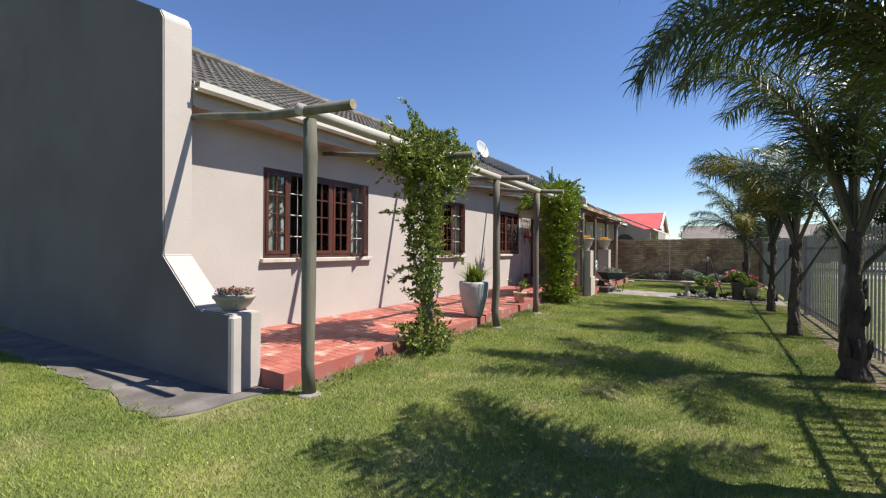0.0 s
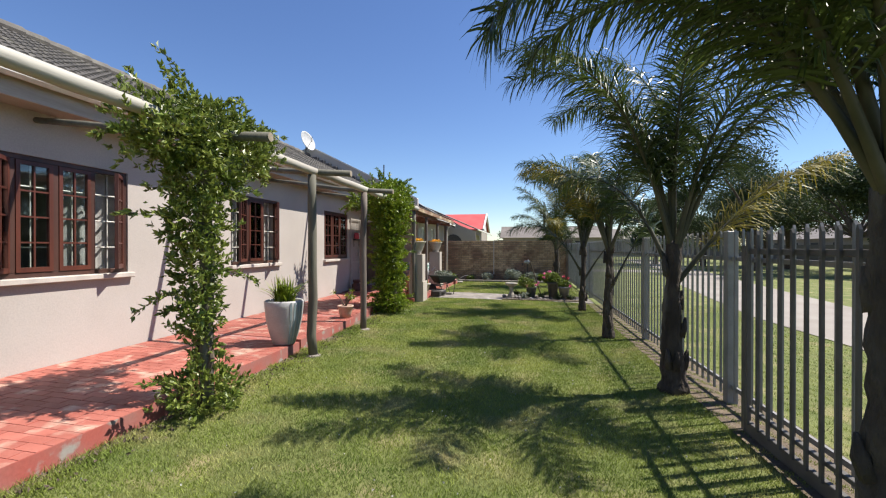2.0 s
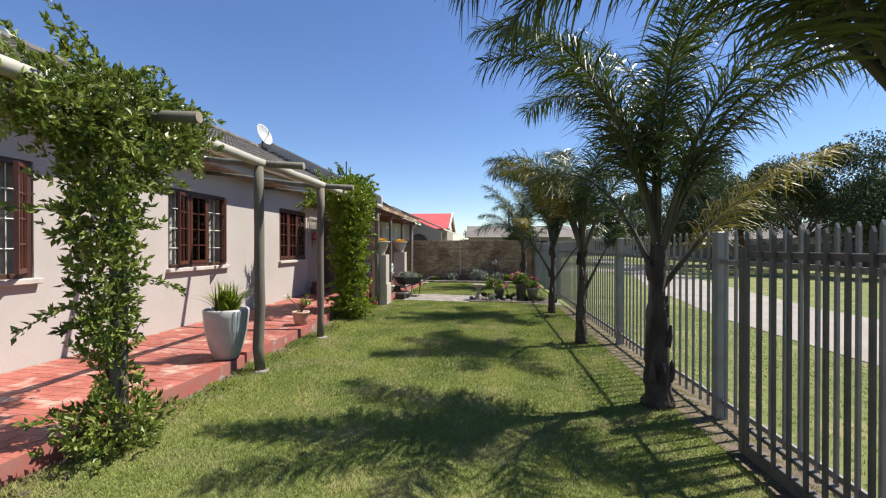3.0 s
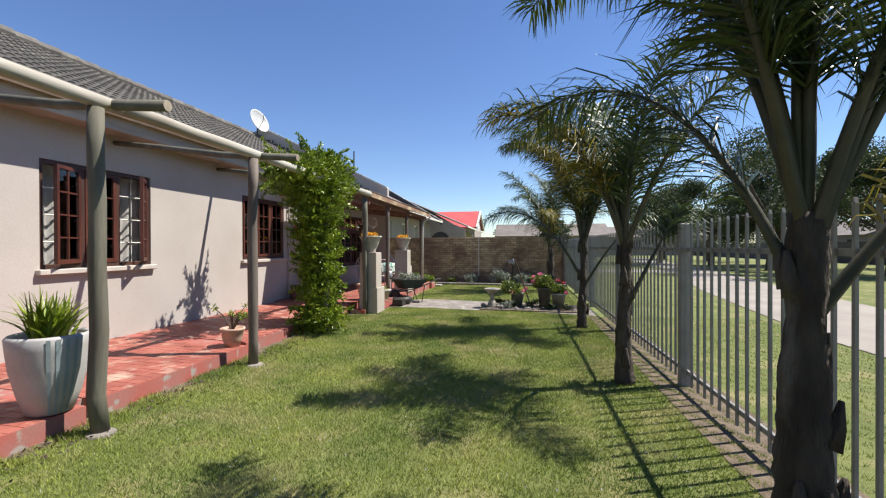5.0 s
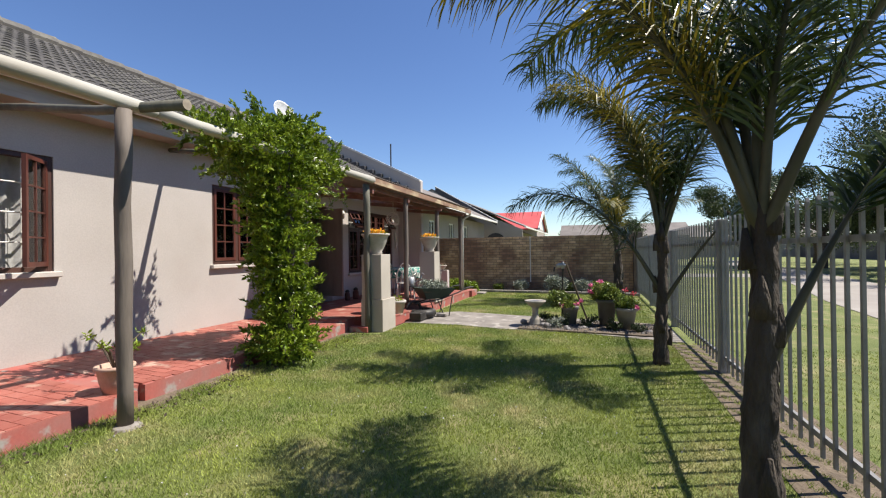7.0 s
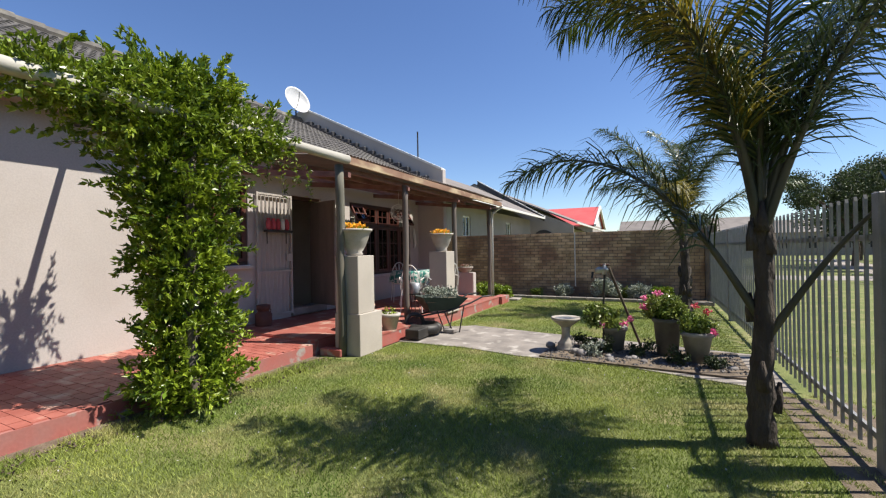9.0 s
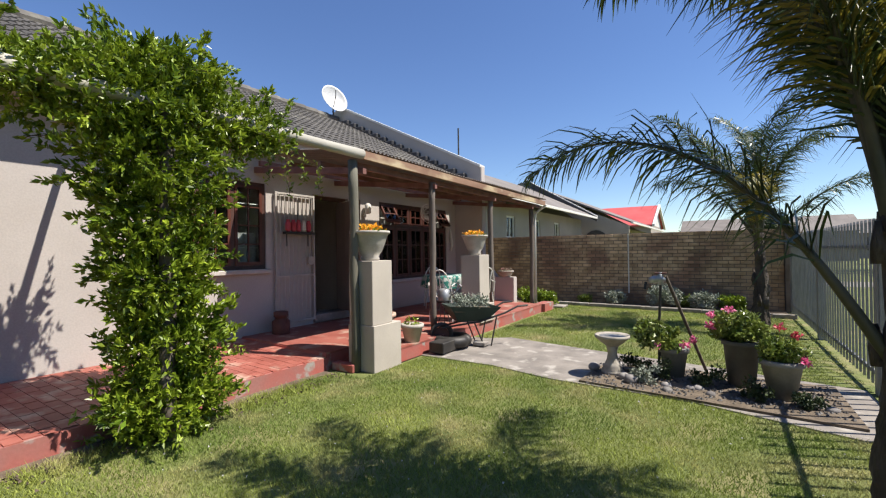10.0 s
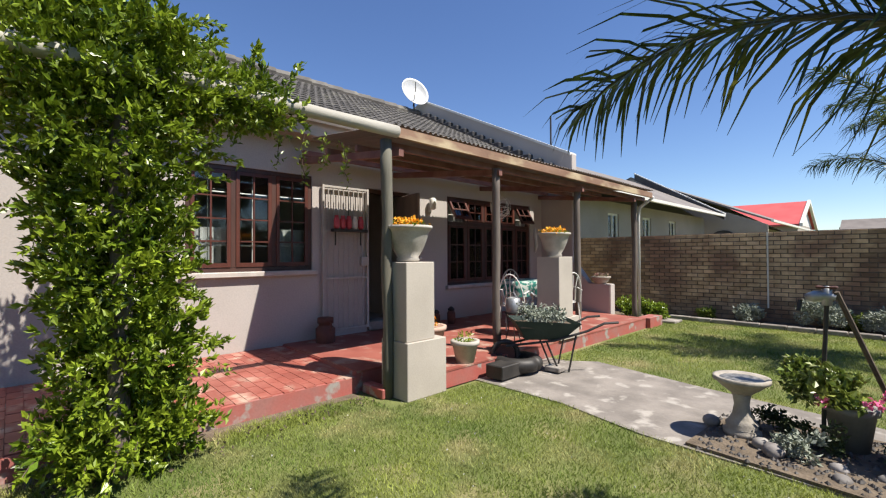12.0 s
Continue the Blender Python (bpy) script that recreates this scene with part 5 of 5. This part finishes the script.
# ---- neighbours ----
def neighbour(y0, y1, ex, ez, rx, rz, wall_x, windows, label, raked_front):
    h = empty("neighbour_house", (rx, (y0 + y1) / 2, 0), label, "house")
    holes = [(a, b, c, d) for a, b, c, d in windows]
    wall_with_holes("wall", wall_x - .2, wall_x, y0, y1, 0, ez - .1, holes, M_NBWALL, h, "dull beige plastered wall")
    for a, b, c, d in windows:
        bm = bmesh.new()
        box(bm, wall_x - .1, wall_x - .05, a, a + .07, c, d), box(bm, wall_x - .1, wall_x - .05, b - .07, b, c, d)
        box(bm, wall_x - .1, wall_x - .05, a + .07, b - .07, c, c + .07), box(bm, wall_x - .1, wall_x - .05, a + .07, b - .07, d - .07, d)
        box(bm, wall_x - .1, wall_x - .05, (a + b) / 2 - .025, (a + b) / 2 + .025, c + .07, d - .07)
        w = wp("window", bm, M_WHITE, h, "white-framed small window")
        g = part("pane", box(bmesh.new(), wall_x - .09, wall_x - .085, a + .07, b - .07, c + .07, d - .07), M_GLASS)
        g.parent = w
    bk = 2 * rx - ex
    roof = wp("roof", prism(bmesh.new(), [(ex, ez - .05), (ex, ez + .03), (rx, rz), (bk, ez), (bk, ez - .08), (rx, rz - .12)], "y", y0, y1), M_GREYROOF, h, "grey-brown low-pitched roof")
    wp("gutter", box(bmesh.new(), ex, ex + .1, y0, y1, ez - .08, ez + .02), M_WHITE, h)
    for y in (y0, y1 - .2):
        wp("gable", prism(bmesh.new(), [(wall_x - .21, 0), (wall_x - .21, ez - .08), (rx, rz - .1), (bk + .4, ez - .05), (bk + .4, 0)], "y", y + .01, y + .19), M_NBWALL, h)
    if raked_front:
        wp("parapet", prism(bmesh.new(), [(-4.9, 3.0), (-4.9, 3.26), (-9.1, 5.74), (-9.1, 5.40)], "y", y0 - 1.2, y0 - 1.02), M_BLACK, h, "dark tarred raked parapet")
        wp("barge", prism(bmesh.new(), [(-4.88, 3.26), (-4.88, 3.31), (-9.12, 5.79), (-9.12, 5.74)], "y", y0 - 1.22, y0 - 1.0), M_WHITE, h, "pale coping")
    return h


neighbour(19.52, 34.78, -4.95, 3.22, -9.0, 5.25, -5.75, [(24.5, 25.3, 1.9, 2.75), (27.3, 28.1, 1.9, 2.75), (30, 30.8, 1.9, 2.75)], "low neighbouring house with a grey-brown roof and small white windows", False)
neighbour(36, 52, -3.3, 2.95, -9.8, 5.8, -4.6, [], "second neighbouring house with a dark raked parapet", True)
wp_front = prism(bmesh.new(), [(-9.6, 0), (-9.6, 5.3), (-3.4, 2.75), (-3.4, 0)], "y", 35.85, 35.99)
tagged(part("neighbour_wall", wp_front, M_NBWALL), label="plain plastered gable end of the second neighbouring house", category="wall", kind="structure")
bm = bmesh.new()
prism(bm, [(-5.2 + .75 * math.cos(a), 1.75 + .8 * math.sin(a)) for a in [i * math.pi / 10 for i in range(11)]], "y", 35.80, 35.845)
tagged(part("arch_recess", bm, M_BLACK), label="dark arched recess in the neighbouring gable end", category="arch", kind="structure")
# house with the red roof
rh = empty("red_roof_house", (-8, 60, 0), "white house with a bright red sheet roof in the distance", "house")
wp("wall", box(bmesh.new(), -13, -4.9, 57, 66, 0, 3.8), M_NBWALL, rh)
wp("gable", prism(bmesh.new(), [(57, 3.8), (61.5, 5.8), (66, 3.8)], "x", -5.1, -4.9), M_WHITE, rh)
wp("roof", prism(bmesh.new(), [(56.6, 3.65), (56.6, 3.8), (61.5, 6.05), (66.4, 3.8), (66.4, 3.65), (61.5, 5.9)], "x", -13, -4.7), M_REDROOF, rh, "bright red sheet roof")
wp("barge", prism(bmesh.new(), [(56.5, 3.6), (56.5, 3.85), (61.5, 6.15), (66.5, 3.85), (66.5, 3.6), (61.5, 5.85)], "x", -4.7, -4.5), M_WHITE, rh, "white barge board")


def far_house(x0, x1, y, h, rh_, material, label):
    hh = empty("far_house", ((x0 + x1) / 2, y, 0), label, "house")
    wp("wall", box(bmesh.new(), x0, x1, y, y + 8, 0, h), M_NBWALL, hh)
    wp("roof", prism(bmesh.new(), [(y - .5, h), (y + 4, h + rh_), (y + 8.5, h)], "x", x0 - .4, x1 + .4), material, hh)
    bm = bmesh.new()
    for i in range(int((x1 - x0) / 3)):
        box(bm, x0 + 1 + i * 3, x0 + 2.2 + i * 3, y - .03, y - .005, .9, h - .5)
    wp("window", bm, M_DARK, hh, "dark distant windows", kind="stuff")
    return hh


far_house(-2.6, 12, 66, 2.9, 1.8, M_GREYROOF, "distant low house with a grey roof")
far_house(14, 30, 78, 2.9, 1.8, M_GREYROOF, "distant low house with a grey-brown roof behind trees")
# long low buildings across the lane
for k, (x, y0, y1) in enumerate(((30, -10, 14), (32, 18, 44), (30, 48, 66))):
    hh = empty("far_house", (x, (y0 + y1) / 2, 0), "long low dull house beyond the green across the lane", "house", "houses across the lane")
    wp("wall", box(bmesh.new(), x, x + 9, y0, y1, 0, 2.5), M_NBWALL, hh)
    wp("roof", prism(bmesh.new(), [(x - .5, 2.4), (x + 4.5, 4.1), (x + 9.5, 2.4)], "y", y0 - .4, y1 + .4), M_GREYROOF, hh, "grey pitched roof")
    for i in range(int((y1 - y0) / 3.4)):
        wp("window", box(bmesh.new(), x - .03, x + .02, y0 + 1.2 + i * 3.4, y0 + 2.4 + i * 3.4, .9, 2.0), M_DARK, hh, "dark distant window")
bm = box(bmesh.new(), 27, 27.2, -20, 80, 0, 1.75)
tagged(part("wall_boundary", bm, M_GABLEDK), label="dark distant boundary wall beyond the green", kind="structure")


# ---- trees ----
def tree(at, h, cr, seed, label, n=24000, squash=.7, leaf=.15):
    g = random.Random(seed)
    t = empty("tree", at, label, "tree", "background trees")
    bm = bmesh.new()
    th = h * .38
    tube(bm, [(0, 0, 0), (.1, 0, th * .5), (0, .1, th)], [h * .035, h * .028, h * .022], 8, .1, g)
    cents = []
    for k in range(11):
        a, q = g.uniform(0, 6.28), g.uniform(.25, .95)
        e = Vector((math.cos(a) * cr * q, math.sin(a) * cr * q, h * g.uniform(.34, .92)))
        tube(bm, [(0, .05, th * .9), tuple(Vector((0, 0, th)).lerp(e, .5) + Vector((0, 0, .2))), tuple(e)], [h * .014, h * .008, h * .003], 6)
        cents.append(e)
    part("trunk", bm, M_STEM, t)
    spots = []
    for c in cents * 2:
        cc = c + Vector((g.gauss(0, cr * .18), g.gauss(0, cr * .18), g.gauss(0, h * .05)))
        r = cr * g.uniform(.18, .38)
        for _ in range(n // 22):
            v = Vector([g.gauss(0, 1) for _ in range(3)]).normalized() * r * g.uniform(.35, 1.05)
            spots.append((cc.x + v.x, cc.y + v.y, cc.z + v.z * squash))
    leaves("crown", spots, leaf, M_TREE, t, "", seed, wide=.6)
    return t


tree((15, 33, 0), 8.2, 4.6, 1, "spreading dark green tree beyond the lane")
tree((22, 24, 0), 7.0, 4.8, 2, "broad tree with an open crown beyond the lane")
tree((12, 44, 0), 6.0, 3.6, 3, "rounded green tree in the distance")
tree((20, 42, 0), 8.6, 5.2, 4, "tall dark green tree beyond the lane")
tree((22, 13, 0), 6.4, 4.8, 5, "low spreading tree beyond the green")
tree((24, 1, 0), 5.5, 4.0, 6, "low spreading tree beyond the green")
tree((5, 62, 0), 4.6, 3.0, 7, "distant dark tree behind the houses", 4000, .7, .3)
tree((-14, 74, 0), 6.6, 4.0, 8, "distant dark tree behind the red roof", 4000, .7, .3)
tree((16, 56, 0), 6.0, 4.0, 9, "distant tree beside the lane", 5000, .7, .3)
tree((-1, 84, 0), 5.6, 5.0, 10, "distant dark tree behind the houses", 4000, .7, .35)
tree((25, 18, 0), 5.0, 4.2, 12, "low dense dark tree beyond the green", 7000)
tree((26, 7, 0), 5.2, 4.5, 13, "low dense dark tree beyond the green", 7000)
tree((18, 50, 0), 5.2, 4.5, 14, "dark tree behind the lane", 6000)
tree((14.5, 40, 0), 6.6, 4.2, 15, "dense dark green tree beside the lane")
tree((18.5, 36, 0), 7.6, 4.8, 16, "tall loose green tree beyond the lane")
tree((17.5, 28, 0), 6.0, 3.8, 17, "broad dark green tree beyond the lane")
tree((28, 34, 0), 6.5, 4.5, 11, "dark green tree before the far houses")
pole = empty("street_pole", (3.5, 72, 0), "thin dark street pole behind the houses", "street pole")
part("pole", tube(bmesh.new(), [(0, 0, 0), (0, 0, 8.6)], [.14, .11], 8), M_DARK, pole)

# plants of the far bed
for k, (x, y, r, m, lab) in enumerate(((-1.35, 21.25, .28, M_LAV, "round silver-grey lavender bush in the bed"), (-.2, 21.2, .42, M_LAV, "large silver-grey lavender bush in the bed"), (.62, 21.2, .34, M_LAV, "round silver-grey lavender bush in the bed"),
                                        (-3.35, 20.5, .34, M_LEAF, "bright green leafy plant at the foot of the porch post"), (-2.85, 20.45, .28, M_LEAF, "bright green leafy plant at the foot of the porch post"),
                                        (1.15, 21.15, .26, M_LEAF, "small green leafy plant in the bed"), (-2.1, 21.3, .16, M_LEAF2, "small green plant in the bed"), (.2, 21.35, .22, M_LEAF2, "dull green plant in the bed"))):
    b = empty("bush", (x, y, .02), lab, "bush")
    bush(b, (0, 0, r * .45), r, int(900 + 4200 * r), .07 if m != M_LAV else .055, m, 200 + k, .75)

# ---- grass blades ----
def grass(name, n, x0, x1, ya, yb, hmin, hmax, seed, label, keep):
    g = np.random.default_rng(seed)
    x, y = g.uniform(x0, x1, n), g.uniform(ya, yb, n)
    ok = keep(x, y)
    x, y = x[ok], y[ok]
    n = len(x)
    h, a = g.uniform(hmin, hmax, n), g.uniform(0, 2 * np.pi, n)
    w = g.uniform(.0022, .004, n) * (1 + .0 * x)
    lean = g.uniform(.2, 1.1, n) * h
    b = g.uniform(0, 2 * np.pi, n)
    ca, sa = np.cos(a) * w, np.sin(a) * w
    V = np.stack([np.stack([x - ca, y - sa, 0 * x], 1), np.stack([x + ca, y + sa, 0 * x], 1), np.stack([x + np.cos(b) * lean, y + np.sin(b) * lean, h], 1)], 1).reshape(-1, 3)
    me = bpy.data.meshes.new(name)
    me.vertices.add(3 * n)
    me.vertices.foreach_set("co", V.astype(np.float32).ravel())
    me.loops.add(3 * n)
    me.loops.foreach_set("vertex_index", np.arange(3 * n, dtype=np.int32))
    me.polygons.add(n)
    me.polygons.foreach_set("loop_start", np.arange(0, 3 * n, 3, dtype=np.int32))
    me.update(calc_edges=True)
    me.validate()
    me.materials.append(M_BLADE)
    return tagged(new(name, me), label, "grass", kind="stuff")


rg = random.Random(77)
spots = [(rg.uniform(-2.6, 1.8), rg.uniform(1.5, 14.0), .03) for _ in range(700)]
leaves("clover_flowers", spots, .016, M_CURTAIN, None, "tiny pale fallen petals and leaves scattered on the lawn", 78, wide=.8, category="petals")


def lawn(x, y):
    ok = ~((x < -2.98) & (y > 2.9) & (y < 13.3)) & ~((x < -2.5) & (y > 13.2) & (y < 19.4)) & ~((y > np.interp(x, [-2.6, -1.45, -.67, .7, 2.15], [14.44, 14.42, 14.22, 14.14, 13.72])) & (y < np.interp(x, [-2.56, -1.98, -.63, .6, 2.15], [15.88, 16.13, 15.83, 15.63, 15.28])) & (x > -2.56))
    ok &= ~((x < np.interp(y, [2.8, 13.2], [-2.86, -2.98]) + .04 * np.sin(y * 23)) & (y > 2.8) & (y < 13.3) & (np.sin(x * 91 + y * 37) < .55))
    ok &= ~((x < -3.0) & (y > 1.9) & (y < 3)) & ~((x > 1.95) & (np.sin(x * 31 + y * 17) < .3))
    return ok


grass("grass", 420000, -4.6, 2.35, .6, 9.0, .012, .035, 1, "short mown lawn grass", lawn)
grass("grass", 230000, -3.4, 2.35, 9.0, 14.6, .012, .035, 2, "short mown lawn grass", lawn)
grass("grass", 90000, -2.6, 2.2, 15.2, 20.9, .015, .04, 3, "short mown lawn grass", lawn)
grass("grass", 90000, 2.35, 5.2, 0, 16, .015, .045, 4, "rough verge grass outside the fence", lawn)
grass("grass", 70000, -8.5, -4.6, .4, 1.93, .012, .035, 6, "short mown lawn grass", lambda x, y: x < 9)
grass("grass", 5000, -8.5, -3.0, 1.80, 2.06, .02, .055, 7, "longer grass creeping over the apron edge", lambda x, y: (np.sin(x * 7) + np.sin(x * 19 + 2) > -.2) & (y < 2.0 + .05 * np.sin(x * 11)))
grass("grass", 26000, -3.2, -2.7, 3.0, 13.2, .03, .07, 5, "longer grass tufts along the terrace edge", lambda x, y: (x > -2.97 - .035 * (y > 7)) & (np.sin(y * 9) + np.sin(y * 3.7) > -.4))

rg = random.Random(55)
spots = [(-2.78 + abs(rg.gauss(0, .16)) - .12, rg.uniform(2.9, 13.2), rg.uniform(.012, .03)) for _ in range(900)]
leaves("leaf_litter", spots, .035, M_STEM, None, "dry brown fallen leaves along the terrace edge", 56, wide=.6, category="leaves")

# ---- pieces: paving bricks, roof tiles, wall bricks ----


def piece(name, me, parent, m, label=""):
    ob = new(name, me)
    ob.parent = parent
    ob.matrix_parent_inverse = Matrix.Translation(-parent.location)
    ob.matrix_basis = m
    return ob


def brick_mesh(name, a, b, c, material, bev=.004):
    bm = box(bmesh.new(), 0, a, 0, b, 0, c)
    top = [v for v in bm.verts if v.co.z > c - 1e-6]
    for v in top:
        v.co.x += bev if v.co.x < a / 2 else -bev
        v.co.y += bev if v.co.y < b / 2 else -bev
    me = bpy.data.meshes.new(name)
    bm.to_mesh(me)
    bm.free()
    me.materials.append(material)
    return me


def joined(name, me, mats, parent, label):
    """Many copies of one small mesh in one object."""
    co = np.array([v.co for v in me.vertices])
    fs = [list(p.vertices) for p in me.polygons]
    V, F = [], []
    for m in mats:
        M = np.array(m)
        b = len(V)
        V += (co @ M[:3, :3].T + M[:3, 3]).tolist()
        F += [[i + b for i in f] for f in fs]
    ob = raw(name, V, F, me.materials[0], None, label, "stuff")
    return under(ob, parent)


# paving bricks of the terrace
pv = brick_mesh("paving_brick", .212, .1035, .03, M_RED, .0018)
mats = []
g = random.Random(2)
tilt = Matrix.Rotation(math.atan((ZT - ZE) / (-3.0 - WX)), 4, "Y")
for ya, yb, xe in SECT:
    j, y = 0, ya
    while y + .1 < yb:
        x = WX + .005 - (.107 if j % 2 else 0)
        end = -3.14 if (ya > 13 and y < 13.95) else xe
        while x < end - .02:
            a, b = max(x, WX + .005), min(x + .212, end)
            if b - a > .04:
                zz = (ZT - (ZT - ZE) * (a - WX) / (-3.0 - WX)) + (.015 - .012 * (a - WX) / 2.2 + .008 if ya > 13 else 0)
                mats.append(Matrix.Translation((a, y, zz - .031 + g.uniform(-.0012, .0012))) @ tilt @ Matrix.Diagonal(((b - a - .005) / .212, 1, 1, 1)))
            x += .2145
        y += .1055
        j += 1
near = [m for m in mats if m.translation.y < 6.3][:300]
nearset = {tuple(m.translation) for m in near}
for m in near:
    piece("paving_brick", pv, terrace, m)
joined("paving", pv, [m for m in mats if tuple(m.translation) not in nearset], terrace, "red-painted paving bricks of the terrace")

# roof tiles
tw, tl = .30, .36
bm = bmesh.new()
prof = [(0, .0), (.05, .028), (.10, .028), (.15, .002), (.20, .028), (.25, .028), (.295, .0)]
lo, hi, un = [], [], []
for y, z in prof:
    lo.append(bm.verts.new((0, y, z + .022)))
    hi.append(bm.verts.new((-tl, y, z)))
    un.append(bm.verts.new((0, y, z - .004)))
for i in range(len(prof) - 1):
    bm.faces.new((lo[i], lo[i + 1], hi[i + 1], hi[i]))
    bm.faces.new((un[i], un[i + 1], lo[i + 1], lo[i]))
bmesh.ops.recalc_face_normals(bm, faces=bm.faces)
me = bpy.data.meshes.new("roof_tile")
bm.to_mesh(me)
bm.free()
me.materials.append(M_TILE)
ang = math.atan2(RZ - EZ, EX - RX)
mats = []
rows = int(math.hypot(RZ - EZ, EX - RX) / .32)
for r in range(rows):
    d = -.05 + r * .32
    for c in range(int((19.28 - 2.86) / tw)):
        x, z = EX - d * math.cos(ang), EZ + d * math.sin(ang)
        mats.append(Matrix.Translation((x, 2.87 + c * tw, z + .0)) @ Matrix.Rotation(ang, 4, "Y") @ Matrix.Rotation(radians(g.uniform(-.4, .4)), 4, "X"))
near = [m for m in mats if 7.0 < m.translation.y < 15.2 and m.translation.x > -7.6][:300]
nearset = {tuple(m.translation) for m in near}
for m in near:
    piece("roof_tile", me, house, m)
joined("roof_tiling", me, [m for m in mats if tuple(m.translation) not in nearset], house, "dark weathered concrete roof tiles")
bm = tube(bmesh.new(), [(0, 0, .02), (0, .43, .035)], [.11, .12], 10)
rt = bpy.data.meshes.new("ridge_tile")
bm.to_mesh(rt)
bm.free()
rt.materials.append(M_TILE)
for c in range(38):
    piece("ridge_tile", rt, house, Matrix.Translation((RX, 2.87 + c * .43, RZ)))
# notched dark flashing where tiles meet the parapet
bm = box(bmesh.new(), -.3, 0, 0, .175, .06, .20, .02)
vt = bpy.data.meshes.new("verge_tile")
bm.to_mesh(vt)
bm.free()
vt.materials.append(M_BLACK)
for r in range(rows):
    d = r * .32
    piece("verge_tile", vt, house, Matrix.Translation((EX - d * math.cos(ang), 19.12, EZ + d * math.sin(ang))), "dark tarred verge tile")

# bricks of the end wall
bk = brick_mesh("brick", .218, .074, .016, M_BRICK, .003)
mats = []
for r in range(21):
    x = -9.0 - (.115 if r % 2 else 0)
    while x < 2.1:
        b = min(x + .218, 2.12)
        if b - x > .05:
            mats.append(Matrix.Translation((x, BY + .014 + g.uniform(-.002, .002), .03 + r * .086)) @ Matrix.Rotation(radians(90), 4, "X") @ Matrix.Diagonal(((b - x) / .218, 1, 1, 1)))
        x += .2295
near = [m for m in mats if -3.6 < m.translation.x < 0.2 and m.translation.z > .4][:300]
nearset = {tuple(m.translation) for m in near}
for m in near:
    piece("brick", bk, ew, m)
joined("brickwork", bk, [m for m in mats if tuple(m.translation) not in nearset], ew, "brown face bricks of the boundary wall")
